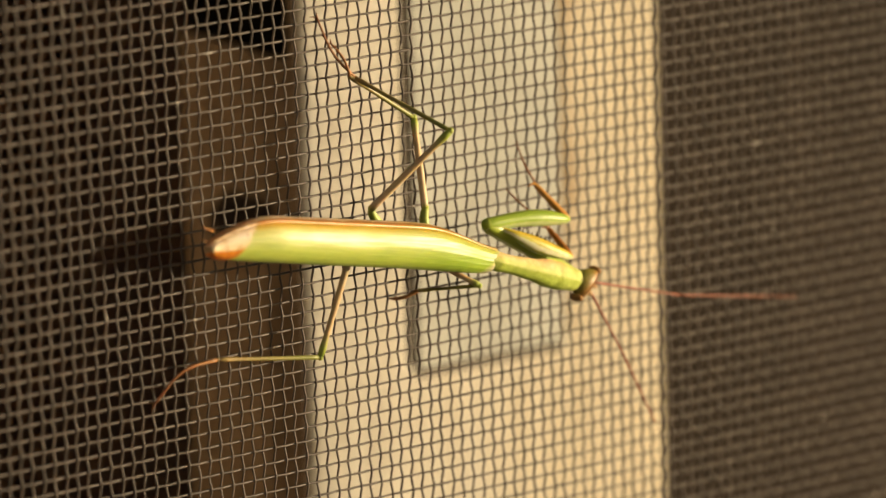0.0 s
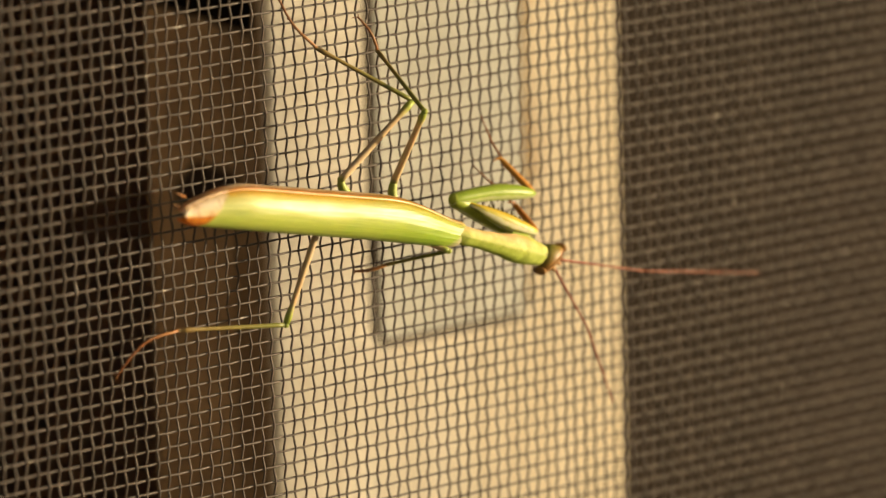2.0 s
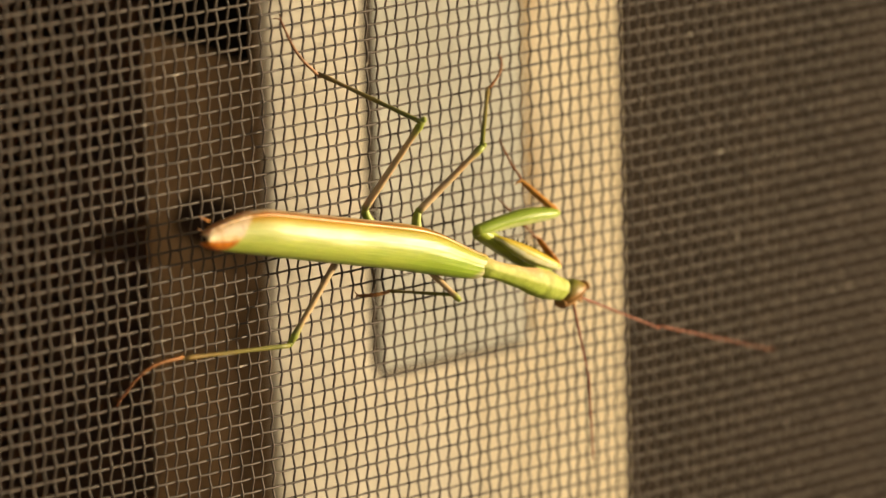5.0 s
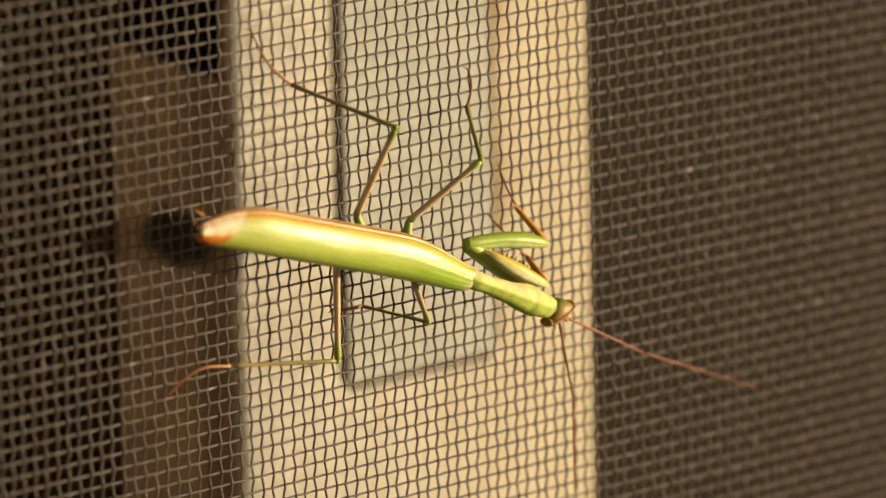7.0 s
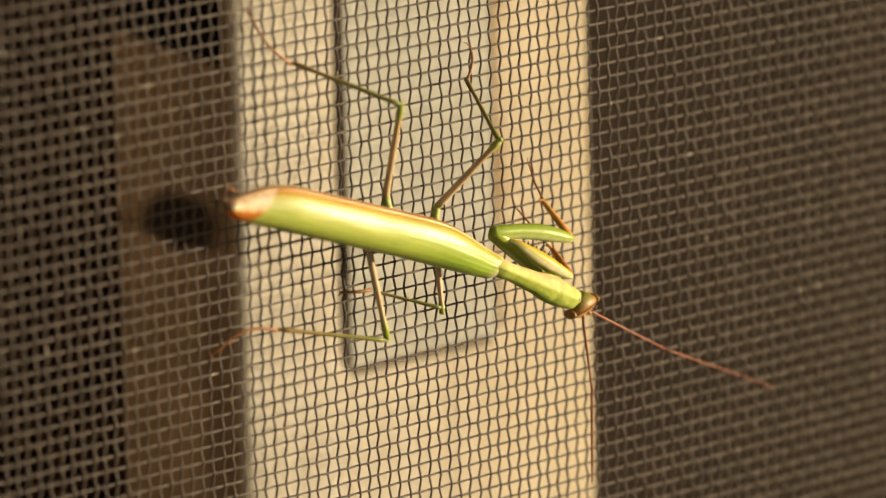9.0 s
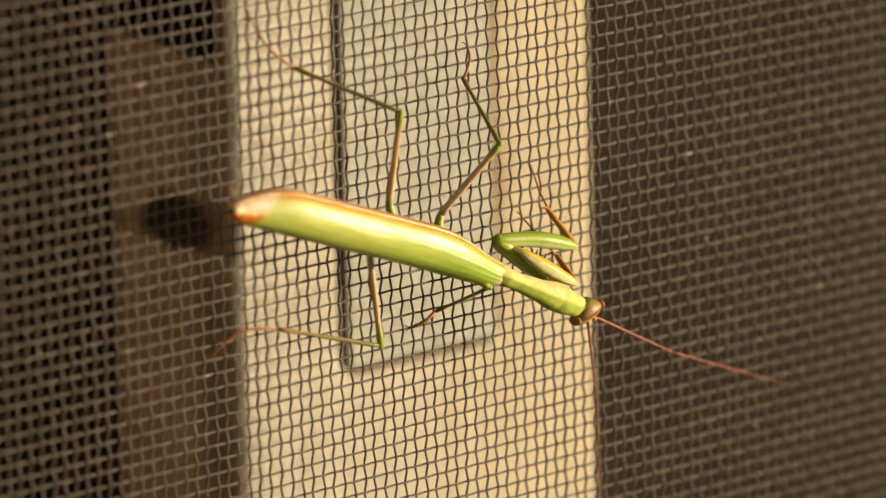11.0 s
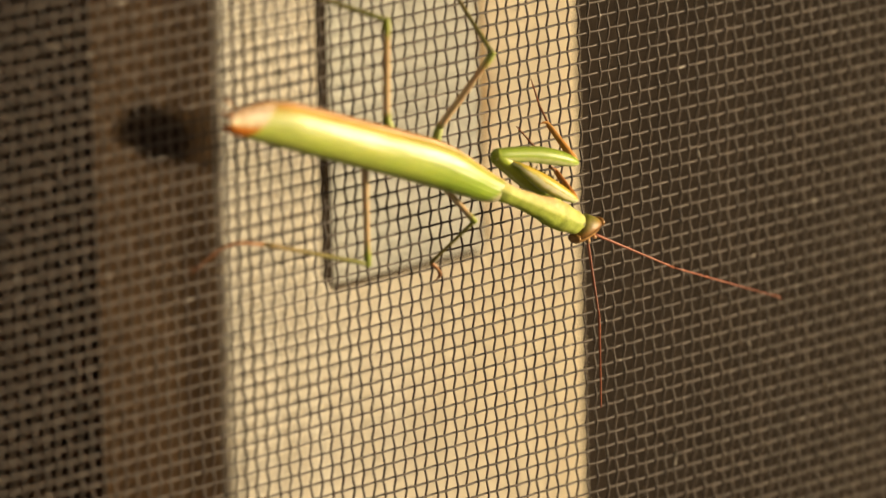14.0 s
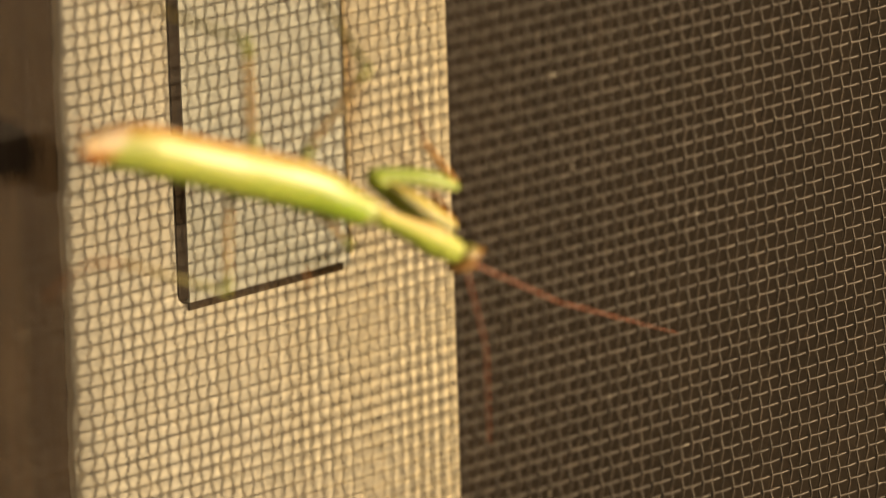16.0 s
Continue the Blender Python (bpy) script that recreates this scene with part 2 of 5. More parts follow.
def foreleg_material(name, stops):
    """Skin whose colour changes round the leg: lower edge 0, outer face 0.25, upper edge 0.5."""
    m, nt, b = material(name, 0.42, 0.0, 0.45)
    uv = nt.nodes.new("ShaderNodeUVMap")
    sep = nt.nodes.new("ShaderNodeSeparateXYZ")
    nt.links.new(uv.outputs["UV"], sep.inputs[0])
    v = coords(nt)
    wob = nt.nodes.new("ShaderNodeMath")
    wob.operation = "MULTIPLY_ADD"
    nt.links.new(noise_tex(nt, v, 1400.0, 3.0), wob.inputs[0])
    wob.inputs[1].default_value = 0.10
    nt.links.new(sep.outputs["Y"], wob.inputs[2])
    c = ramp(nt, wob.outputs[0], stops)
    c = mix(nt, 0.35, c, ramp(nt, noise_tex(nt, v, 1100.0), [(0.3, (0.55, 0.62, 0.45)), (0.7, (1, 1, 1))]), "MULTIPLY")
    nt.links.new(c, b.inputs["Base Color"])
    b.inputs["Subsurface Weight"].default_value = 0.3
    b.inputs["Subsurface Scale"].default_value = 1.0
    b.inputs["Subsurface Radius"].default_value = (0.0007, 0.0008, 0.0003)
    bump(nt, b, noise_tex(nt, v, 2800.0), 0.4, 0.00006)
    return m


def limb_material(name, root, tip, length, knee=None, rough=0.4):
    m, nt, b = material(name, rough, 0.0, 0.5)
    v = coords(nt)
    c = ramp(nt, axis_of(nt, v, "X", 0.0, length), [(0.0, knee or root), (0.06, root), (0.80, tip), (0.95, knee or tip)])
    c = mix(nt, 0.4, c, ramp(nt, noise_tex(nt, v, 1500.0), [(0.3, (0.6, 0.6, 0.6)), (0.7, (1, 1, 1))]), "MULTIPLY")
    nt.links.new(c, b.inputs["Base Color"])
    b.inputs["Subsurface Weight"].default_value = 0.35
    b.inputs["Subsurface Scale"].default_value = 0.6
    b.inputs["Subsurface Radius"].default_value = (0.0006, 0.0004, 0.0002)
    return m


OLIVE, TAN, BROWN = (0.22, 0.24, 0.045), (0.72, 0.57, 0.35), (0.26, 0.10, 0.03)
M_WIRE = wire_material()
M_PAINT = paint_material()
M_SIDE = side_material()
M_PANEL = wood_material("dark_wood", (0.026, 0.0182, 0.0122), (0.040, 0.0288, 0.0195), 0.85)
M_PLATE = mottled("grey_plate", (0.50, 0.514, 0.460), (0.595, 0.61, 0.540), 60.0, 0.65, spec=0.25, relief=0.00004, relief_scale=900.0)
M_GAP = mottled("slit_shade", (0.026, 0.018, 0.011), (0.046, 0.032, 0.019), 120.0, 0.9, spec=0.05)
M_UNDERSHADE = mottled("plate_undershade", (0.040, 0.025, 0.011), (0.10, 0.062, 0.028), 200.0, 0.9, spec=0.05)
M_HOLLOW = mottled("hollow_shade", (0.004, 0.0035, 0.003), (0.008, 0.007, 0.006), 120.0, 0.95, spec=0.02)
M_SEAM = mottled("dirty_seam", (0.38, 0.28, 0.13), (0.52, 0.41, 0.23), 200.0, 0.9, spec=0.05)
M_TAN = mottled("tan_mottle", (0.42, 0.30, 0.16), (0.54, 0.41, 0.24), 90.0, 0.8, spec=0.1, relief=0.00008, relief_scale=700.0)
M_WALL = mottled("render_wall", (0.5, 0.45, 0.37), (0.62, 0.57, 0.48), 14.0, 0.9, relief=0.001, relief_scale=160.0)
M_ROOM = mottled("dim_room_wall", (0.36, 0.245, 0.175), (0.48, 0.33, 0.24), 3.0, 0.9)
M_BOUNCE = mottled("bounce_plaster", (0.58, 0.48, 0.37), (0.70, 0.58, 0.45), 6.0, 0.9, relief=0.0008, relief_scale=120.0)
M_GROUND = mottled("paving", (0.22, 0.21, 0.19), (0.32, 0.30, 0.27), 4.0, 0.9, relief=0.004, relief_scale=40.0)
M_TEGMEN = tegmen_material()
M_BELLY = mottled("abdomen_skin", (0.17, 0.22, 0.04), (0.26, 0.28, 0.06), 900.0, 0.45)
LEAF, DEEP, PALE = (0.31, 0.43, 0.045), (0.22, 0.32, 0.03), (0.56, 0.62, 0.28)
M_FORE = foreleg_material("foreleg_skin", [(0.05, LEAF), (0.13, PALE), (0.19, PALE), (0.24, LEAF), (0.40, (0.27, 0.39, 0.035)), (0.52, (0.30, 0.40, 0.05)), (0.75, DEEP)])
M_FOREIN = foreleg_material("foreleg_inner_skin", [(0.06, LEAF), (0.12, (0.42, 0.50, 0.12)), (0.16, (0.80, 0.80, 0.58)), (0.235, (0.76, 0.76, 0.50)), (0.27, (0.52, 0.48, 0.06)), (0.42, (0.62, 0.42, 0.03)), (0.55, DEEP)])
M_FORECOXA = foreleg_material("foreleg_base_skin", [(0.05, (0.30, 0.40, 0.05)), (0.2, (0.38, 0.48, 0.07)), (0.35, (0.40, 0.50, 0.07)), (0.5, (0.34, 0.44, 0.05)), (0.75, LEAF)])
M_AMBER = mottled("foretibia_amber_skin", (0.56, 0.22, 0.03), (0.68, 0.34, 0.07), 700.0, 0.4)
M_ORANGE = mottled("foretibia_skin", (0.46, 0.13, 0.018), (0.62, 0.24, 0.04), 700.0, 0.4)
M_EYE = mottled("eye", (0.26, 0.12, 0.03), (0.40, 0.21, 0.06), 900.0, 0.28)
M_FACE = mottled("pale_face", (0.42, 0.20, 0.07), (0.62, 0.40, 0.20), 800.0, 0.4)
M_COLLAR = mottled("collar_skin", (0.38, 0.46, 0.08), (0.60, 0.56, 0.22), 700.0, 0.45, relief=0.00006, relief_scale=2500.0)
M_SPINE = mottled("spine_horn", (0.05, 0.04, 0.012), (0.10, 0.07, 0.02), 900.0, 0.4)
M_ANT = mottled("antenna_skin", (0.24, 0.060, 0.026), (0.34, 0.098, 0.040), 900.0, 0.5)
M_FEMUR = limb_material("femur_skin", TAN, (0.66, 0.48, 0.25), 0.0112, (0.38, 0.46, 0.07))
M_FEMUR_MID = limb_material("middle_femur_skin", TAN, (0.66, 0.48, 0.25), 0.0095, (0.38, 0.46, 0.07))
M_FEMUR_SHORT = limb_material("short_femur_skin", TAN, (0.66, 0.48, 0.25), 0.0055, (0.38, 0.46, 0.07))
M_TIBIA = limb_material("tibia_skin", OLIVE, (0.32, 0.22, 0.07), 0.014)
M_TARSUS = limb_material("tarsus_skin", (0.38, 0.17, 0.05), BROWN, 0.007)
M_COXA = mottled("coxa_skin", (0.34, 0.43, 0.06), (0.42, 0.48, 0.10), 700.0, 0.45)


# ---- mesh helpers ----
def link(name, bm, mat, parent=None, label="", smooth=True):
    me = bpy.data.meshes.new(name)
    bm.to_mesh(me)
    bm.free()
    if smooth:
        me.polygons.foreach_set("use_smooth", [True] * len(me.polygons))
    me.materials.append(mat)
    ob = new(name, me)
    ob.parent = parent
    if label:
        ob["label"] = label
    return ob


def part(name, bm, mat, parent, label="", smooth=True):
    return link(name, bm, mat, parent, label, smooth)


def box(bm, x0, x1, y0, y1, z0, z1, bevel=0.0):
    m = Matrix.Translation(((x0 + x1) / 2, (y0 + y1) / 2, (z0 + z1) / 2)) @ Matrix.Diagonal((x1 - x0, y1 - y0, z1 - z0, 1))
    r = bmesh.ops.create_cube(bm, size=1.0, matrix=m)
    if bevel:
        es = list({e for v in r["verts"] for e in v.link_edges})
        bmesh.ops.bevel(bm, geom=es, offset=bevel, segments=2, affect="EDGES", clamp_overlap=True)
    return bm


def loft(bm, secs, n=16, power=2.0, caps=True):
    """Skin over oval sections (x, y, z, half width in y, half height in z)."""
    rings = []
    for x, y, z, ry, rz in secs:
        ring = []
        for k in range(n):
            a = 2 * math.pi * k / n
            c, s = math.cos(a), math.sin(a)
            e = 2.0 / power
            ring.append(bm.verts.new((x, y + ry * math.copysign(abs(c) ** e, c), z + rz * math.copysign(abs(s) ** e, s))))
        rings.append(ring)
    for a, b in zip(rings, rings[1:]):
        for k in range(n):
            bm.faces.new((a[k], a[(k + 1) % n], b[(k + 1) % n], b[k]))
    if caps:
        bm.faces.new(rings[0][::-1])
        bm.faces.new(rings[-1])
    bmesh.ops.recalc_face_normals(bm, faces=bm.faces)
    return bm


def tube(bm, pts, radii, n=8):
    """Round tube along points."""
    pts = [Vector(p) for p in pts]
    rings = []
    uv = bm.loops.layers.uv.verify()
    up = Vector((0.1, 0.2, 1)).normalized()
    for i, p in enumerate(pts):
        d = (pts[min(i + 1, len(pts) - 1)] - pts[max(i - 1, 0)]).normalized()
        s = d.cross(up)
        s = s.normalized() if s.length > 1e-6 else Vector((1, 0, 0))
        u = s.cross(d)
        r = radii[i]
        rings.append([bm.verts.new(p + r * (math.cos(2 * math.pi * k / n) * s + math.sin(2 * math.pi * k / n) * u)) for k in range(n)])
    last = len(rings) - 1
    for i, (a, b) in enumerate(zip(rings, rings[1:])):
        for k in range(n):
            f = bm.faces.new((a[k], a[(k + 1) % n], b[(k + 1) % n], b[k]))
            for lp, q in zip(f.loops, ((i, k), (i, k + 1), (i + 1, k + 1), (i + 1, k))):
                lp[uv].uv = (q[0] / last, q[1] / n)
    bm.faces.new(rings[0][::-1])
    bm.faces.new(rings[-1])
    bmesh.ops.recalc_face_normals(bm, faces=bm.faces)
    return bm


def smoothstep(a, b, x):
    t = max(0.0, min(1.0, (x - a) / (b - a)))
    return t * t * (3 - 2 * t)


# ---- setting: house wall with the screened opening, dim room behind ----
OX0, OX1, OZ0, OZ1 = -0.130, 0.230, -0.060, 0.100  # woven stretch that is seen
WX0, WX1, WZ0, WZ1 = -0.55, 0.55, -0.45, 0.55  # whole opening
PITCH_X, PITCH_Z, WIRE_R = 0.00143, 0.001455, 0.000115


def wall_piece(name, x0, x1, y0, y1, z0, z1, mat, label):
    ob = link(name, box(bmesh.new(), x0, x1, y0, y1, z0, z1), mat, smooth=False)
    return tagged(ob, label, "wall", kind="structure")


wall_piece("wall_west", -1.6, WX0 - 0.02, -0.004, 0.03, -1.0, 1.4, M_WALL, "cream rendered house wall beside the screened opening")
wall_piece("wall_east", WX1 + 0.02, 1.9, -0.004, 0.03, -1.0, 1.4, M_WALL, "cream rendered house wall beside the screened opening")
wall_piece("wall_below", WX0 - 0.02, WX1 + 0.02, -0.004, 0.03, -1.0, WZ0 - 0.02, M_WALL, "cream rendered house wall under the screened opening")
wall_piece("wall_above", WX0 - 0.02, WX1 + 0.02, -0.004, 0.03, WZ1 + 0.02, 1.4, M_WALL, "cream rendered house wall above the screened opening")
wall_piece("room_wall_north", -1.6, 1.9, 1.6, 1.7, -1.0, 1.4, M_ROOM, "dim dark wall at the back of the room")
# unseen wall, set close to reflect sunlight onto the stile's brown side
wall_piece("bounce_wall_west", -0.72, -0.60, 0.034, 1.6, -0.99, 1.4, M_BOUNCE, "unseen plastered wall added to bounce warm sun onto the stile")
wall_piece("room_wall_east", 1.9, 2.0, -0.004, 1.7, -1.0, 1.4, M_ROOM, "dim dark side wall of the room")
tagged(wall_piece("ceiling", -1.7, 2.0, -0.004, 1.7, 1.4, 1.45, M_ROOM, "dim dark ceiling of the room"), category="ceiling")
tagged(wall_piece("floor", -1.6, 1.9, 0.03, 1.6, -1.0, -0.99, M_ROOM, "dim dark floor of the room"), category="floor")


def make_ground():
    bm = bmesh.new()
    bmesh.ops.create_grid(bm, x_segments=2, y_segments=2, size=400.0, matrix=Matrix.Translation((0, 0, -1.004)))
    tagged(link("ground", bm, M_GROUND, smooth=False), "weathered grey paving in front of the house wall", "ground", kind="structure")


make_ground()


def make_screen_frame():
    root = new("screen_frame")
    w = 0.02
    for x0, x1, z0, z1 in ((WX0 - w, WX0, WZ0 - w, WZ1 + w), (WX1, WX1 + w, WZ0 - w, WZ1 + w),
                           (WX0, WX1, WZ0 - w, WZ0), (WX0, WX1, WZ1, WZ1 + w)):
        part("frame_bar", box(bmesh.new(), x0, x1, -0.005, 0.007, z0, z1, 0.001), M_PANEL, root, smooth=False)
    tagged(root, "dark brown frame holding the insect screen", "screen frame")


make_screen_frame()


# ---- jamb: cream painted stile with a brown side, set plate and slit ----
JX0, JX1, JY, JD = -0.0154, 0.0389, 0.050, 0.0202


def make_jamb():
    root = new("window_stile")
    z0, z1, r, deep = -0.10, 0.15, 0.0013, 0.0001
    sx0, sx1 = -0.0010, 0.0228

    def foot(x):
        """Lower edge of the recess, with rounded corners."""
        d = min(x - sx0, sx1 - x)
        return 0.0 if d >= r else r - math.sqrt(max(0.0, r * r - (r - d) ** 2))

    # painted face: rounded at both edges, the recess left open
    edge = 0.0011
    prof = [(JX0, 0.0013)] + [(JX0 + 0.0046 * (1 - math.cos(k * 0.1309)), 0.00062 * (1 - math.sin(k * 0.1309))) for k in range(13)]
    prof += [(JX0 + (sx0 - JX0) * k / 6, 0.0) for k in (3, 4, 5)]
    slot = [sx0 + r * (1 - math.cos(k * 0.3927)) for k in range(5)]
    slot += [sx0 + r + (sx1 - sx0 - 2 * r) * k / 9 for k in range(1, 9)] + [sx1 - x + sx0 for x in slot[::-1]]
    right = [(sx1 + (JX1 - sx1) * k / 6, 0.0) for k in (1, 2, 3, 4, 5)]
    right += [(JX1 - edge * (1 - math.cos(a)), edge * (1 - math.sin(a))) for a in (1.571, 1.0, 0.5, 0.0)] + [(JX1, 0.0060)]
    cols = [(x, y, r, False) for x, y in prof] + [(x, 0.0, foot(x), True) for x in slot] + [(x, y, r, False) for x, y in right]
    bm = bmesh.new()

    def rough(x, y, z):
        e = noise.noise(Vector((0.3, 1.7, z * 230.0))) + 0.7 * noise.noise(Vector((5.3, 1.7, z * 900.0))) - 0.4
        near = max(0.0, 1 - (x - JX0) / 0.0009)
        return bm.verts.new((x - 0.00030 * e * near, JY + y + 0.00006 * noise.noise(Vector((x * 260, 0, z * 90))), z))

    low, high = [], []
    for x, y, top, in_slot in cols:
        low.append([rough(x, y, z0 + (top - z0) * k / 160) for k in range(161)])
    for x, y, top, in_slot in cols:
        high.append(None if in_slot and sx0 < x < sx1 else [rough(x, y, r + (z1 - r) * k / 200) for k in range(201)])
    for grid in (low, high):
        for a, b in zip(grid, grid[1:]):
            if a and b and not (grid is high and abs(a[0].co.x - sx0) < 1e-6 and abs(b[0].co.x - sx1) < 1e-6):
                for k in range(len(a) - 1):
                    bm.faces.new((a[k], b[k], b[k + 1], a[k + 1]))
    # walls of the recess
    outline = [(sx0, z1), (sx0, r)] + [(x, foot(x)) for x in slot[1:-1]] + [(sx1, r), (sx1, z1)]
    ring = [(bm.verts.new((x, JY, z)), bm.verts.new((x, JY + deep, z))) for x, z in outline]
    for (a, b), (c, d) in zip(ring, ring[1:]):
        bm.faces.new((a, b, d, c))
    bmesh.ops.remove_doubles(bm, verts=bm.verts, dist=0.00002)
    bmesh.ops.recalc_face_normals(bm, faces=bm.faces)
    part("painted_face", bm, M_PAINT, root, "cream paint with a worn chipped edge", smooth=True)
    # brown side: solid below, mortised out above
    notch = 0.0382
    bm = bmesh.new()
    outline = [(JY + 0.0013, z0), (JY + JD, z0), (JY + JD, notch), (JY + 0.0025, notch - 0.0021), (JY + 0.0013, notch - 0.0022)]
    ends = [[bm.verts.new((x, y, z)) for y, z in outline] for x in (JX0 + 0.00005, JX0 + 0.012)]
    for k in range(5):
        bm.faces.new((ends[0][k], ends[0][(k + 1) % 5], ends[1][(k + 1) % 5], ends[1][k]))
    bm.faces.new(ends[0][::-1])
    bm.faces.new(ends[1])
    bmesh.ops.recalc_face_normals(bm, faces=bm.faces)
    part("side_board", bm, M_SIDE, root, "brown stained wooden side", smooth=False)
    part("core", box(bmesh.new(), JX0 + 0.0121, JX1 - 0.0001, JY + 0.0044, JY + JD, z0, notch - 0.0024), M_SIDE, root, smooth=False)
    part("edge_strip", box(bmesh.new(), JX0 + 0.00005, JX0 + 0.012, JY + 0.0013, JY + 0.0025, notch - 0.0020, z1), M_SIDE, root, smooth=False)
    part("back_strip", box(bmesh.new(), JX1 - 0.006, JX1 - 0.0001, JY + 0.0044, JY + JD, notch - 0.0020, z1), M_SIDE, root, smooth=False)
    bm = box(bmesh.new(), 0.0006, sx1 + 0.0004, JY + deep - 0.00020, JY + 0.0042, -0.0004, z1)
    part("keeper_plate", bm, M_PLATE, root, "dull grey painted plate let into the stile", smooth=False)
    # flush dark strip stands in for the shaded slit beside the plate
    bm = box(bmesh.new(), sx0 - 0.0001, 0.0008, JY - 0.0001, JY + 0.0040, 0.0003, z1, 0.0003)
    part("gap_strip", bm, M_GAP, root, "dark strip along the plate, painted in for the shaded slit", smooth=False)
    # near-black block fills the cut-out: the shade inside it is painted as colour
    part("mortise_shade", box(bmesh.new(), JX0 + 0.0012, JX1 - 0.0062, JY + 0.0045, JY + JD - 0.0001, notch - 0.0021, z1), M_HOLLOW, root, "black block in the side's cut-out, shade put into its colour", smooth=False)
    # the plate's lower shadow line, built as a thin dark brown strip
    bm = box(bmesh.new(), 0.0004, sx1 - 0.0006, JY - 0.00025, JY + 0.0030, -0.0007, 0.0001, 0.0001)
    part("gap_strip", bm, M_UNDERSHADE, root, "dark brown strip painting in the shadow line under the plate", smooth=False)
    bm = box(bmesh.new(), 0.0230, 0.0235, JY - 0.0002, JY + 0.0030, 0.0008, z1, 0.0001)
    part("gap_strip", bm, M_SEAM, root, "dirty brown seam beside the plate", smooth=False)
    bm = box(bmesh.new(), 0.0214, 0.0234, JY - 0.00008, JY + 0.0030, 0.0010, z1, 0.0003)
    part("tan_strip", bm, M_TAN, root, "tan strip beside the plate", smooth=False)
    tagged(root, "cream painted wooden window stile with a brown side behind the screen", "window stile")


make_jamb()


def make_panel():
    root = new("wooden_panel")
    part("board", box(bmesh.new(), 0.082, 0.55, 0.12, 0.15, -0.4, 0.5, 0.002), M_PANEL, root, smooth=False)
    tagged(root, "dark brown wooden panel standing behind the insect screen", "panel")


make_panel()


# ---- mantis ----
mantis = new("praying_mantis")
tagged(mantis, "slender green praying mantis with orange-edged wings clinging to the screen", "mantis")


def tegmen_mesh(x_tail, grow, lift, thick):
    """Folded wing: a thin arched shell from the upper margin over the back to the lower one."""
    bm = bmesh.new()
    uv = bm.loops.layers.uv.new("UVMap")
    rows, where = [], {}
    nx, na = 96, 48
    for i in range(nx + 1):
        u = i / nx
        x = x_tail * (1 - u) + 0.0010 * u
        top = 0.0004 + 0.0030 * math.sin(math.pi / 2 * min(1, u / 0.23)) ** 0.85 - 0.0023 * smoothstep(0.68, 1.05, u) ** 1.35
        low = -0.0008 - 0.00038 * math.sin(math.pi / 2 * min(1, u / 0.05)) - 0.00012 * math.sin(u * 3.0) - 0.00028 * smoothstep(0.6, 0.97, u) + 0.0005 * smoothstep(0.97, 1.02, u)
        grow_end = 0.74 + 0.26 * min(1.0, u / 0.014) ** 0.5
        mid, half = (top + low) / 2, (top - low) / 2 * grow * grow_end
        row = []
        for k in range(na + 1):
            a = -1 + 2 * k / na
            y = mid + half * math.sin(a * math.pi / 2)
            h = lift * (0.46 + 0.54 * smoothstep(-0.03, 0.24, u)) * (1 - 0.30 * smoothstep(0.8, 1.0, u))
            ridge = 0.00012 * math.exp(-((a - 0.66) / 0.05) ** 2) - 0.0001 * math.exp(-((a - 0.58) / 0.06) ** 2)
            for at, fan in ((-0.52, 0.10), (-0.30, 0.05), (-0.05, 0.0), (0.18, -0.06), (0.40, -0.12)):
                ridge += 0.000030 * smoothstep(0.25, 0.9, u) * math.exp(-((a - at - fan * u) / 0.035) ** 2)
            z = h * math.cos(a * math.pi / 2) ** 0.75 - 0.0010 + ridge + 0.00004 * noise.noise(Vector((x * 300, y * 900, 0)))
            p = bm.verts.new((x, y, z))
            where[p] = (u, (a + 1) / 2)
            row.append(p)
        rows.append(row)
    for a, b in zip(rows, rows[1:]):
        for k in range(na):
            f = bm.faces.new((a[k], b[k], b[k + 1], a[k + 1]))
            for lp in f.loops:
                lp[uv].uv = where[lp.vert]
    bmesh.ops.recalc_face_normals(bm, faces=bm.faces)
    bmesh.ops.solidify(bm, geom=bm.faces[:], thickness=thick)
    return bm


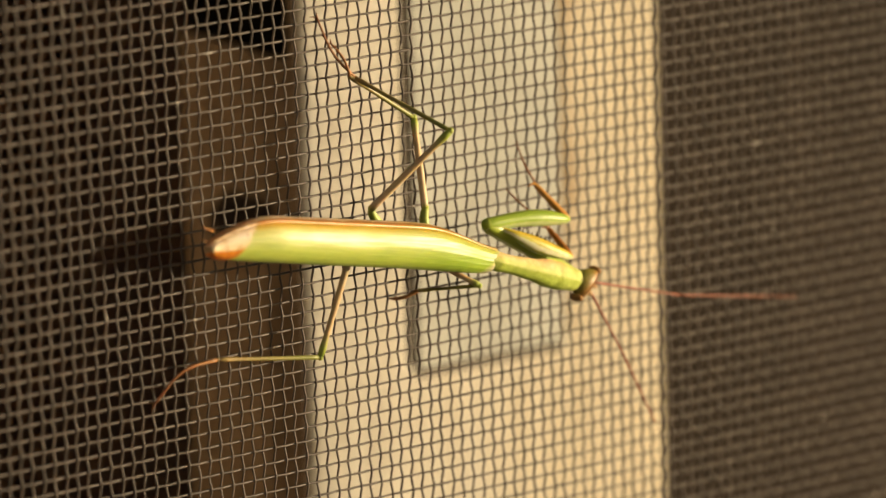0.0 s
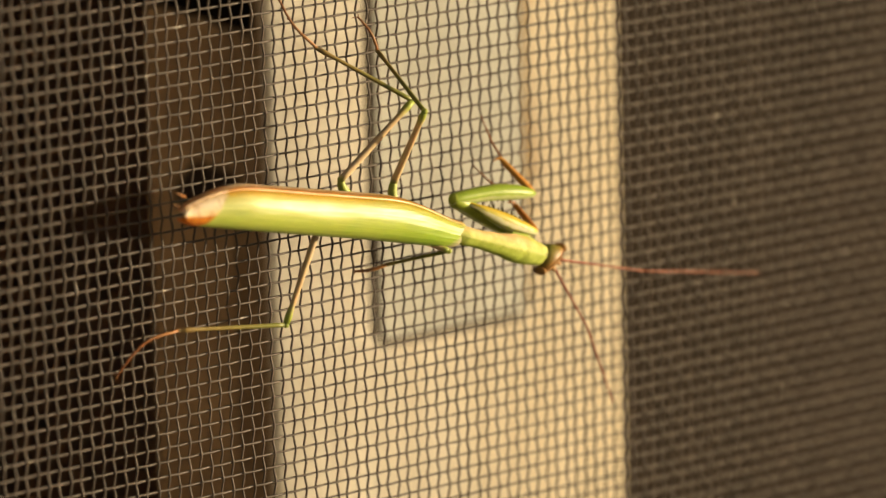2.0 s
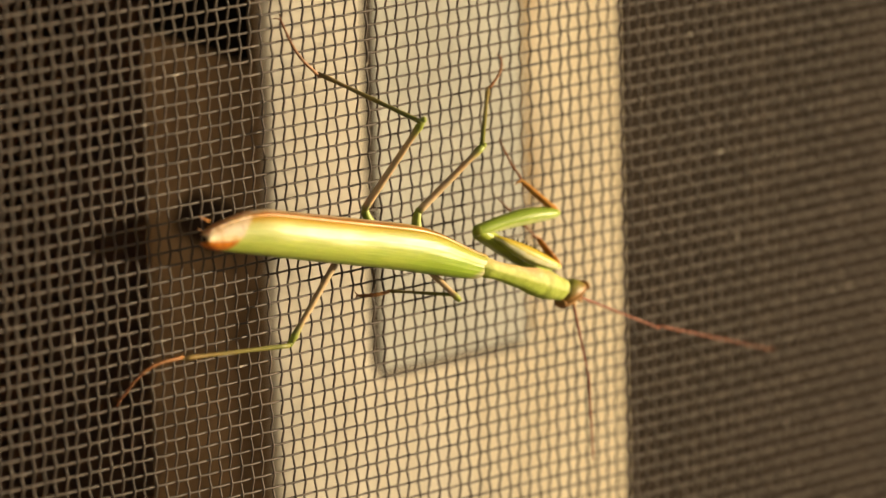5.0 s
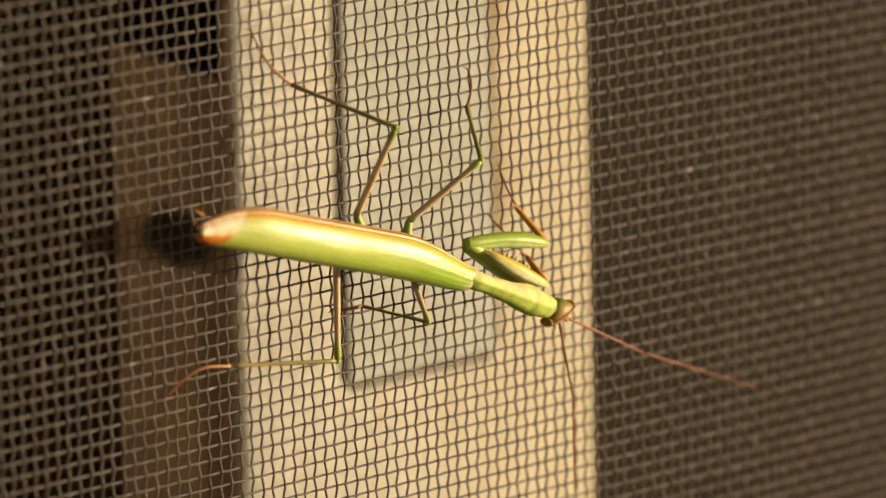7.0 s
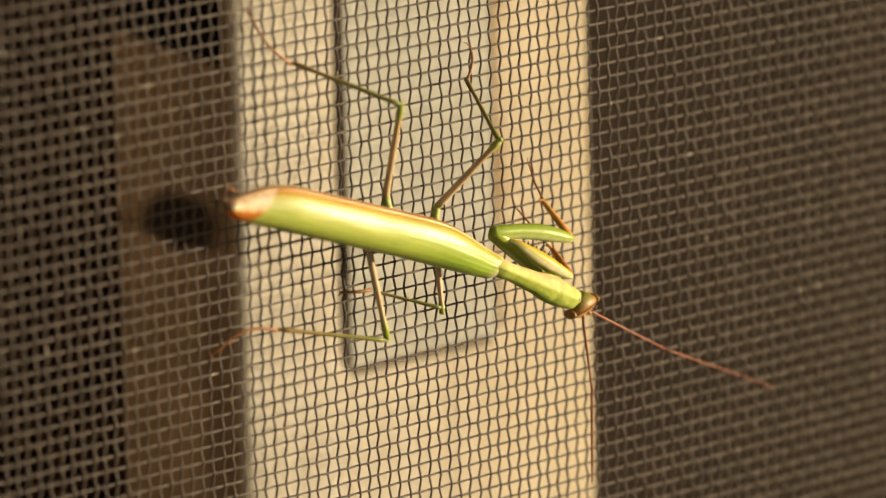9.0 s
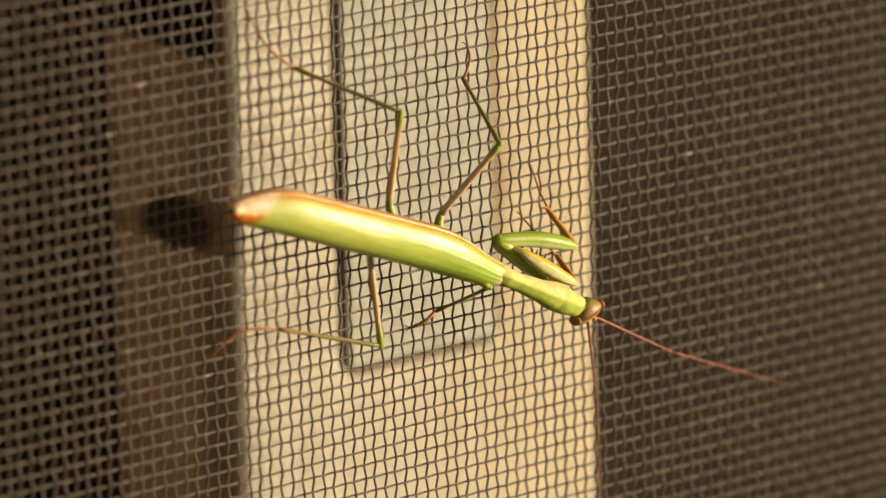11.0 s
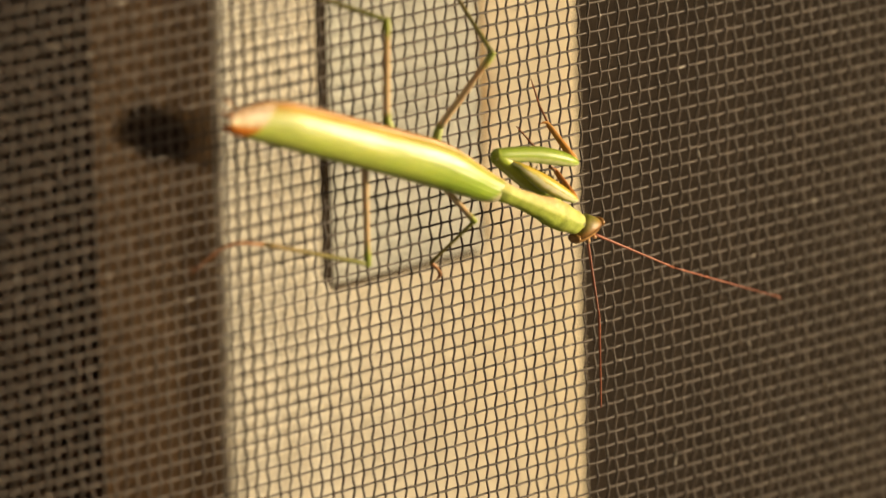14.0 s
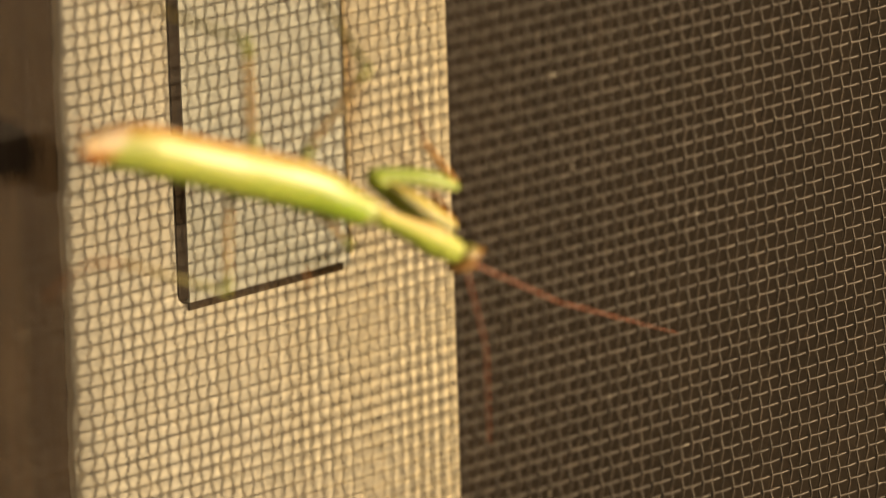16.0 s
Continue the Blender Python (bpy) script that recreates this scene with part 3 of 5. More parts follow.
def make_body():
    secs = []
    for i in range(26):
        u = i / 25
        x = -0.0350 + u * 0.0350
        r = (0.25 + 0.75 * smoothstep(0, 0.2, u)) * (1 - 0.45 * smoothstep(0.75, 1, u))
        ringed = 1 + 0.03 * math.sin(u * 60)
        secs.append((x, 0.00105 - 0.0009 * smoothstep(0.7, 1, u), -0.0014, 0.00185 * r * ringed, 0.0015 * r * ringed))
    body = part("abdomen", loft(bmesh.new(), secs, 20), M_BELLY, mantis, "green segmented abdomen under the wings")
    part("wing", tegmen_mesh(-0.0376, 1.0, 0.0023, 0.00012), M_TEGMEN, body, "glossy yellow-green folded wing with an orange-brown edge")
    part("wing", tegmen_mesh(-0.0366, 0.93, 0.0019, 0.00012), M_TEGMEN, body, "folded wing lying under the other")
    for k in (0.0016, 0.0004):
        bm = tube(bmesh.new(), [(-0.0366, k, -0.0012), (-0.0376, k + 0.0002, -0.0010), (-0.0384, k + 0.0004, -0.0008)], [0.00014, 0.00009, 0.00004], 7)
        part("cercus", bm, M_TARSUS, body, "short brown tail feeler")
    for hx, hy, tx, ty in HIPS:
        a, e = Vector((hx * 0.85, 0.0003 + 0.35 * ty, -0.0022)), Vector((tx, ty, -0.0026))
        sag = Vector((-0.0006, 0.15 * (hy - ty), -0.0003))
        pts = [a.lerp(e, u) + sag * math.sin(math.pi * u) for u in (0.0, 0.2, 0.4, 0.6, 0.8, 0.92)] + [e + Vector((0.0001, 0.1 * (ty - hy), 0))]
        bm = tube(bmesh.new(), pts, [0.0007, 0.00068, 0.00062, 0.00054, 0.00047, 0.00043, 0.00032], 12)
        part("coxa", bm, M_COXA, body, "green leg base")
    return body


HIPS = ((-0.0110, 0.001, -0.0146, 0.0043), (-0.0060, 0.001, -0.0071, 0.0046), (-0.0110, 0.001, -0.0161, 0.0005), (-0.0060, 0.001, -0.0052, -0.0005))
body = make_body()


def pronotum_material():
    m, nt, b = material("pronotum_skin", 0.58, 0.0, 0.35)
    v = coords(nt)
    y = axis_of(nt, v, "Y", -0.0014, 0.0014)
    c = ramp(nt, y, [(0.0, (0.34, 0.46, 0.05)), (0.35, (0.48, 0.58, 0.10)), (0.58, (0.60, 0.62, 0.18)), (0.74, (0.76, 0.60, 0.27)), (0.95, (0.78, 0.52, 0.25))])
    x = axis_of(nt, v, "X", 0.0, 0.0132)
    c = mix(nt, ramp(nt, x, [(0.58, (0, 0, 0)), (0.80, (0.8, 0.8, 0.8))]), c, (0.47, 0.545, 0.115))
    g = noise_tex(nt, v, 1300.0, 6.0)
    # one dark pore near the head
    far = nt.nodes.new("ShaderNodeVectorMath")
    far.operation = "DISTANCE"
    flat = nt.nodes.new("ShaderNodeMapping")
    flat.inputs["Scale"].default_value = (1000.0, 1000.0, 0.0)
    nt.links.new(v, flat.inputs["Vector"])
    nt.links.new(flat.outputs["Vector"], far.inputs[0])
    far.inputs[1].default_value = (12.1, 0.10, 0.0)
    c = mix(nt, ramp(nt, far.outputs["Value"], [(0.10, (0.75, 0.75, 0.75)), (0.30, (0, 0, 0))]), c, (0.10, 0.09, 0.02))
    c = mix(nt, 0.65, c, ramp(nt, g, [(0.38, (0.70, 0.76, 0.52)), (0.60, (1, 1, 1))]), "MULTIPLY")
    nt.links.new(c, b.inputs["Base Color"])
    b.inputs["Subsurface Weight"].default_value = 0.3
    b.inputs["Subsurface Scale"].default_value = 1.0
    b.inputs["Subsurface Radius"].default_value = (0.0008, 0.0008, 0.0003)
    bump(nt, b, noise_tex(nt, v, 3000.0), 0.5, 0.00010)
    return m


M_PRON = pronotum_material()


def make_prothorax():
    secs = []
    knots = ((0.0, 0.90), (0.05, 0.97), (0.10, 1.02), (0.2, 0.93), (0.42, 1.10), (0.62, 1.38), (0.72, 1.42), (0.86, 1.22), (0.95, 0.98), (1.0, 0.55))
    for i in range(56):
        u = i / 55
        for (a, wa), (b, wb) in zip(knots, knots[1:]):
            if a <= u <= b:
                w = (wa + (wb - wa) * smoothstep(a, b, u)) / 1000
                break
        secs.append((-0.0003 + u * 0.0135, 0.0, 0.0002 * math.sin(u * 3) - 0.00028 * (1 - smoothstep(0.0, 0.16, u)), w, w * (0.80 - 0.12 * smoothstep(0.4, 0.8, u))))
    bm = loft(bmesh.new(), secs, 36)
    for vert in bm.verts:
        # low keel along the back and the cross groove
        k = math.exp(-(vert.co.y / 0.00025) ** 2)
        wide = math.exp(-((vert.co.x - 0.0078) / 0.0020) ** 2)
        if abs(vert.co.z) < 0.00035:
            vert.co.y *= 1 + 0.05 * wide
        if vert.co.z > 0:
            vert.co.z += 0.00012 * k - 0.00011 * math.exp(-((vert.co.x - 0.0090 + 0.25 * abs(vert.co.y)) / 0.00040) ** 2)
            vert.co.z += 0.00010 * noise.noise(Vector((vert.co.x * 600, vert.co.y * 800, 3.0)))
    pro = part("pronotum", bm, M_PRON, mantis, "green neck shield with a pale orange flush")
    bm = loft(bmesh.new(), [(-0.0040, 0.0003, -0.0006, 0.0009, 0.0008), (-0.0022, 0.0001, -0.0005, 0.00095, 0.0007), (-0.0006, 0, -0.0003, 0.00095, 0.00068),
                            (0.0008, 0, -0.0001, 0.00090, 0.00068)], 20)
    part("collar", bm, M_COLLAR, pro, "pale wrinkled skin at the wing bases")
    return pro


pro = make_prothorax()


SPINES, SWING = [], []


def fore_leg(coxa0, elbow, femur_end, tibia_end, t1, t2, mat_f, spined):
    a, b, c, d = (Vector(p) for p in (coxa0, elbow, femur_end, tibia_end))
    out = (b - a).normalized()
    knob = b - Vector((0, 0, 0.0 if spined else 0.0024))
    knee = [knob, knob + out * 0.00036, knob + out * 0.00058, knob + out * 0.00068]
    bm = tube(bmesh.new(), [a, a.lerp(knob, 0.35), a.lerp(knob, 0.7), a.lerp(knob, 0.9)] + knee, [0.0006, 0.00076, 0.00080, 0.00074, 0.00070, 0.00060, 0.00040, 0.00012], 16)
    part("fore_coxa", bm, M_FORECOXA, pro, "green front leg base")
    arch = Vector((0, 0.00042 if spined else -0.0002, 0))
    back = (b - c).normalized()
    deep = Vector((0, 0, 0.0 if spined else 0.0020))
    pts = [b + back * 0.00066 - deep, b + back * 0.00056 - deep * 0.9, b + back * 0.00034 - deep * 0.8, b - deep * 0.6] + [b.lerp(c, u) + arch * math.sin(u * math.pi) for u in (0.1, 0.22, 0.36, 0.5, 0.64, 0.78, 0.9, 0.98, 1.02)]
    girth = (0.00012, 0.00040, 0.00060, 0.00070, 0.00072, 0.00075, 0.00080, 0.00086, 0.00085, 0.00076, 0.00060, 0.00044, 0.00020)
    if not spined:
        girth = (0.00004, 0.00008, 0.00012, 0.00018, 0.00034, 0.00058, 0.00076, 0.00084, 0.00080, 0.00068, 0.00054, 0.00040, 0.00018)
    bm = tube(bmesh.new(), pts, girth, 16)
    for k in range(9 if spined else 0):
        u = 0.16 + 0.085 * k
        base = b.lerp(c, u) + arch * math.sin(u * math.pi) + Vector((0, 0.00070 * math.sin(math.pi * (u + 0.12) / 1.2), 0.0003))
        tube(bm, [base, base + Vector((0.00006, 0.00018, 0.00004))], [0.00011, 0.00003], 5)
    thorns = []
    side = Vector((0, -1.0 if spined else 1.0, 0.35)).normalized()
    for k in range(5 if spined else 11):
        u = 0.25 + (0.14 if spined else 0.065) * k
        base = b.lerp(c, u) + arch * math.sin(u * math.pi) + side * 0.00074 * math.sin(math.pi * (u + 0.05) / 1.1)
        ln = 0.00028 if spined else 0.00052 if k % 2 else 0.00034
        thorn = tube(bmesh.new(), [base, base + side * ln + (b - c).normalized() * ln * 0.3], [0.00012, 0.00003], 5)
        thorns.append(thorn)
    femur = part("fore_femur", bm, mat_f, pro, "green grasping front leg set with spines")
    for thorn in thorns:
        SPINES.append((thorn, spined))
    hook = (b - c).normalized()
    bm = tube(bmesh.new(), [c, c.lerp(d, 0.12), c.lerp(d, 0.35), c.lerp(d, 0.7), c.lerp(d, 0.92), d, d + hook * 0.00045, d + hook * 0.00085 - Vector((0, 0.00025, 0))],
              [0.00030, 0.00040, 0.00037, 0.00031, 0.00027, 0.00020, 0.00012, 0.00003], 10)
    for k in range(6):
        foot = c.lerp(d, 0.25 + 0.12 * k)
        tube(bm, [foot, foot + hook * 0.00055 + (d - c).normalized() * 0.0002], [0.00010, 0.00002], 5)
    tibia = part("fore_tibia", bm, M_AMBER if spined else M_ORANGE, pro, "orange toothed front shin")
    e, f = Vector(t1), Vector(t2)
    s = c.lerp(d, 0.90)
    bm = tube(bmesh.new(), [s, s.lerp(e, 0.5), e, e.lerp(f, 0.5), f], [0.00012, 0.00011, 0.00011, 0.00009, 0.00005], 6)
    tarsus = part("fore_tarsus", bm, M_TARSUS, pro)
    if spined:
        SWING.extend((femur, tibia, tarsus))


fore_leg((0.01315, 0.00101, -0.00312), (0.00073, 0.00352, -0.00204), (0.01075, 0.00588, -0.00150), (0.00743, 0.00875, -0.00385), (0.00708, 0.01036, -0.00534), (0.00680, 0.01277, -0.00733), M_FORE, True)
fore_leg((0.01432, 0.00092, -0.00367), (0.00211, 0.00340, -0.00110), (0.01096, 0.00217, -0.00021), (0.01056, 0.00471, -0.00400), (0.00777, 0.00643, -0.00537), (0.00680, 0.00777, -0.00733), M_FOREIN, False)


for thorn, swings in SPINES:
    spine = part("spine", thorn, M_SPINE, pro)
    if swings:
        SWING.append(spine)
ELBOW = Vector((0.00073, 0.00352, -0.00204))


def raised(degrees):
    """Pose of the nearer grasping leg, lifted about its elbow, in the neck shield's space."""
    return Matrix.Translation(ELBOW) @ pose(0, 0, 0, 0, 0, degrees) @ Matrix.Translation(-ELBOW)


def head_material():
    """Olive crown, a dark line across the brow, tan in front of it."""
    m, nt, b = material("head_skin", 0.45, 0.0, 0.45)
    v = coords(nt)
    x = nt.nodes.new("ShaderNodeMath")
    x.operation = "MULTIPLY_ADD"
    nt.links.new(noise_tex(nt, v, 1500.0, 4.0), x.inputs[0])
    x.inputs[1].default_value = 0.12
    nt.links.new(axis_of(nt, v, "X", -0.0013, 0.0013), x.inputs[2])
    c = ramp(nt, x.outputs[0], [(0.10, (0.20, 0.22, 0.03)), (0.46, (0.26, 0.19, 0.03)), (0.62, (0.34, 0.17, 0.03)), (0.74, (0.10, 0.045, 0.012)),
                                (0.80, (0.46, 0.25, 0.07)), (0.98, (0.58, 0.38, 0.16))])
    c = mix(nt, 0.5, c, ramp(nt, noise_tex(nt, v, 2400.0), [(0.3, (0.55, 0.5, 0.45)), (0.7, (1, 1, 1))]), "MULTIPLY")
    nt.links.new(c, b.inputs["Base Color"])
    bump(nt, b, noise_tex(nt, v, 3000.0), 0.5, 0.00008)
    return m


M_HEAD = head_material()


def make_head():
    bm = bmesh.new()
    # triangular head: narrow crown, broad between the eyes, drawn in at the mouth
    loft(bm, [(-0.0010, 0, 0.0000, 0.00055, 0.00045), (-0.0007, 0, 0.0001, 0.00085, 0.00066), (-0.0003, 0, 0.0001, 0.00125, 0.00082), (0.0001, 0, 0.0001, 0.00158, 0.0009),
              (0.0004, 0, 0.0000, 0.00172, 0.0009), (0.0007, 0, -0.0002, 0.00160, 0.00082), (0.0009, 0, -0.0005, 0.0011, 0.0007), (0.0010, 0, -0.0009, 0.0005, 0.0005)], 28)
    head = part("head", bm, M_HEAD, mantis, "olive-brown triangular head with a tan brow")
    for s in (1, -1):
        bm = bmesh.new()
        bmesh.ops.create_uvsphere(bm, u_segments=20, v_segments=14, radius=1.0,
                                  matrix=Matrix.Translation((0.00026, s * 0.00150, 0.0000)) @ Matrix.Diagonal((0.00046, 0.00034, 0.00072, 1)))
        part("eye", bm, M_EYE, head, "brown bulging eye")
    bm = loft(bmesh.new(), [(0.0005, 0, 0.0002, 0.00130, 0.0005), (0.00085, 0, 0.0, 0.00115, 0.0004), (0.00112, 0, -0.0003, 0.0006, 0.0003)], 16)
    part("face", bm, M_FACE, head, "pale face plate")
    for s in (1, -1):
        bm = tube(bmesh.new(), [(0.00080, s * 0.00030, 0.00020), (0.00105, s * 0.00038, 0.00030), (0.00125, s * 0.00044, 0.00032)], [0.00016, 0.00017, 0.00011], 8)
        part("feeler_socket", bm, M_FACE, head, "pale feeler base")
    return head


head = make_head()
head.data.transform(Matrix.Scale(1.20, 4))
for piece in head.children:
    piece.data.transform(Matrix.Scale(1.20, 4))


def make_limb(name, length, r0, r1, r2, mat, label="", bow=0.0, claws=False, sway=0.0):
    pts, rad = [], []
    for i in range(13):
        u = i / 12
        pts.append((u * length, sway * math.sin(u * math.pi) ** 1.2, bow * math.sin(u * math.pi)))
        rad.append(r0 + (r1 - r0) * min(1, u * 2) if u < 0.5 else r1 + (r2 - r1) * (u - 0.5) * 2)
    if not claws and r2 > 0.00012:
        # swollen joint at the far end
        for i, k in ((10, 1.10), (11, 1.45), (12, 1.25)):
            rad[i] *= k
    bm = tube(bmesh.new(), pts, rad, 10)
    if claws:
        for s in (1, -1):
            tube(bm, [(length * 0.97, 0, 0), (length * 1.03, s * 0.0003, -0.0001), (length * 1.04, s * 0.00045, -0.0004)], [0.00008, 0.00006, 0.00002], 5)
        for i in (3, 5, 7, 9):
            bmesh.ops.create_icosphere(bm, subdivisions=1, radius=r1 * 1.45, matrix=Matrix.Translation(Vector(pts[i]) - Vector((0, 0, r1 * 0.2))))
    elif r2 > 0.00012:
        bmesh.ops.create_icosphere(bm, subdivisions=2, radius=r2 * 1.35, matrix=Matrix.Translation((length, 0, 0)))
    return part(name, bm, mat, mantis, label)


def bone(ax, ay, az, bx, by, bz):
    """Pose of a part whose x runs from a to b and whose back faces out of the screen; millimetres."""
    a, b = Vector((ax, ay, az)) / 1000, Vector((bx, by, bz)) / 1000
    f = (b - a).normalized()
    s = Vector((0, -1, 0)).cross(f).normalized()
    u = f.cross(s)
    m = Matrix((f, s, u)).transposed().to_4x4()
    m.translation = a
    return m


hind_near_femur = make_limb("hind_femur", 0.01150, 0.00038, 0.00035, 0.00026, M_FEMUR, "slim tan and green thigh")
hind_near_tibia = make_limb("hind_tibia", 0.01150, 0.00025, 0.00022, 0.00018, M_TIBIA, "thin olive shin")
hind_near_tarsus = make_limb("hind_tarsus", 0.00749, 0.00018, 0.00014, 0.00010, M_TARSUS, "brown clawed foot", 0.00030, True, 0.0008)
middle_near_femur = make_limb("middle_femur", 0.00950, 0.00038, 0.00035, 0.00026, M_FEMUR_MID, "slim tan and green thigh")
middle_near_tibia = make_limb("middle_tibia", 0.01000, 0.00025, 0.00022, 0.00018, M_TIBIA, "thin olive shin")
middle_near_tarsus = make_limb("middle_tarsus", 0.00408, 0.00016, 0.00013, 0.00009, M_TARSUS, "brown clawed foot", 0.00060, True)
hind_far_femur = make_limb("hind_femur", 0.01150, 0.00038, 0.00035, 0.00026, M_FEMUR, "slim tan and green thigh")
hind_far_tibia = make_limb("hind_tibia", 0.01250, 0.00025, 0.00022, 0.00018, M_TIBIA, "thin olive shin")
hind_far_tarsus = make_limb("hind_tarsus", 0.00817, 0.00018, 0.00015, 0.00011, M_TARSUS, "brown clawed foot", 0.00030, True, -0.0013)
middle_far_femur = make_limb("middle_femur", 0.00550, 0.00034, 0.00032, 0.00023, M_FEMUR_SHORT, "slim tan and green thigh")
middle_far_tibia = make_limb("middle_tibia", 0.00700, 0.00021, 0.00017, 0.00014, M_TIBIA, "thin olive shin")
middle_far_tarsus = make_limb("middle_tarsus", 0.00329, 0.00020, 0.00017, 0.00012, M_TARSUS, "brown clawed foot", 0.00060, True)
antenna_upper_base = make_limb("antenna", 0.01360, 0.00015, 0.00012, 0.00010, M_ANT, "thin red-brown feeler")
antenna_upper_tip = make_limb("antenna_tip", 0.02176, 0.00010, 0.00008, 0.00004, M_ANT)
antenna_lower_base = make_limb("antenna", 0.00832, 0.00015, 0.00012, 0.00010, M_ANT, "thin red-brown feeler")
antenna_lower_tip = make_limb("antenna_tip", 0.01066, 0.00012, 0.00011, 0.00008, M_ANT)


# ---- insect screen: woven wires, each one of its own ----
def wire_mesh(name, n, pitch, crimp, phase, r, along):
    pts = []
    for k in range(-1, n + 2):
        side = crimp * (1 if (k + phase) % 2 else -1)
        for off in (-0.12, 0.12):
            p = (k + off) * pitch
            pts.append((0, side, p) if along == "z" else (p, side, 0))
    bm = bmesh.new()
    verts = []
    m = 6
    for p in pts:
        ring = []
        for j in range(m):
            a = 2 * math.pi * j / m + 0.3
            if along == "z":
                ring.append((p[0] + r * math.cos(a), p[1] + r * math.sin(a), p[2]))
            else:
                ring.append((p[0], p[1] + r * math.sin(a), p[2] + r * math.cos(a)))
        verts.append(ring)
    bm.free()
    flat = [v for ring in verts for v in ring]
    faces = []
    for i in range(len(verts) - 1):
        for j in range(m):
            faces.append((i * m + j, i * m + (j + 1) % m, (i + 1) * m + (j + 1) % m, (i + 1) * m + j))
    me = bpy.data.meshes.new(name)
    me.from_pydata(flat, [], faces)
    me.polygons.foreach_set("use_smooth", [True] * len(faces))
    me.materials.append(M_WIRE)
    me.update()
    return me


def make_screen():
    root = new("insect_screen")
    tagged(root, "dusty grey woven wire insect screen stretched over the opening", "insect screen")
    rng = random.Random(4)
    nx, nz = int((OX1 - OX0) / PITCH_X), int((OZ1 - OZ0) / PITCH_Z)
    up = [wire_mesh("upright_wire", nz, PITCH_Z, 0.000148, k, WIRE_R, "z") for k in (0, 1)]
    flat = [wire_mesh("cross_wire", nx, PITCH_X, -0.00007, k, WIRE_R, "x") for k in (0, 1)]
    for i in range(nx + 1):
        ob = new("upright_wire", up[i % 2])
        ob.parent = root
        ob.matrix_basis = pose(OX0 + i * PITCH_X + rng.gauss(0, 0.00003), rng.gauss(0, 0.00001), OZ0, 0, rng.gauss(0, 0.012), 0)
    for j in range(nz + 1):
        ob = new("cross_wire", flat[j % 2])
        ob.parent = root
        ob.matrix_basis = pose(OX0, 0, OZ0 + j * PITCH_Z + rng.gauss(0, 0.00003), 0, rng.gauss(0, 0.006), 0)


make_screen()


def make_outer_screen():
    """The rest of the screen out to the frame, in straight wires."""
    verts, faces = [], []

    def prism(a, b, along):
        k = len(verts)
        for p in (a, b):
            for u, w in ((1, 1), (1, -1), (-1, -1), (-1, 1)):
                o = (u * WIRE_R, w * WIRE_R, 0) if along == "z" else (0, u * WIRE_R, w * WIRE_R)
                verts.append((p[0] + o[0], p[1] + o[1], p[2] + o[2]))
        for j in range(4):
            faces.append((k + j, k + (j + 1) % 4, k + 4 + (j + 1) % 4, k + 4 + j))

    for i in range(int((WX0 - OX0) / PITCH_X), int((WX1 - OX0) / PITCH_X) + 1):
        x = OX0 + i * PITCH_X
        for z0, z1 in (((WZ0, OZ0), (OZ1, WZ1)) if OX0 <= x <= OX1 else ((WZ0, WZ1),)):
            prism((x, 0.00013, z0), (x, 0.00013, z1), "z")
    for j in range(int((WZ0 - OZ0) / PITCH_Z), int((WZ1 - OZ0) / PITCH_Z) + 1):
        z = OZ0 + j * PITCH_Z
        for x0, x1 in (((WX0, OX0), (OX1, WX1)) if OZ0 <= z <= OZ1 else ((WX0, WX1),)):
            prism((x0, -0.00013, z), (x1, -0.00013, z), "x")
    me = bpy.data.meshes.new("outer_wires")
    me.from_pydata(verts, [], faces)
    me.materials.append(M_WIRE)
    me.update()
    tagged(new("outer_wires", me), "grey insect screen wires running out to the frame", "insect screen", kind="stuff")


make_outer_screen()


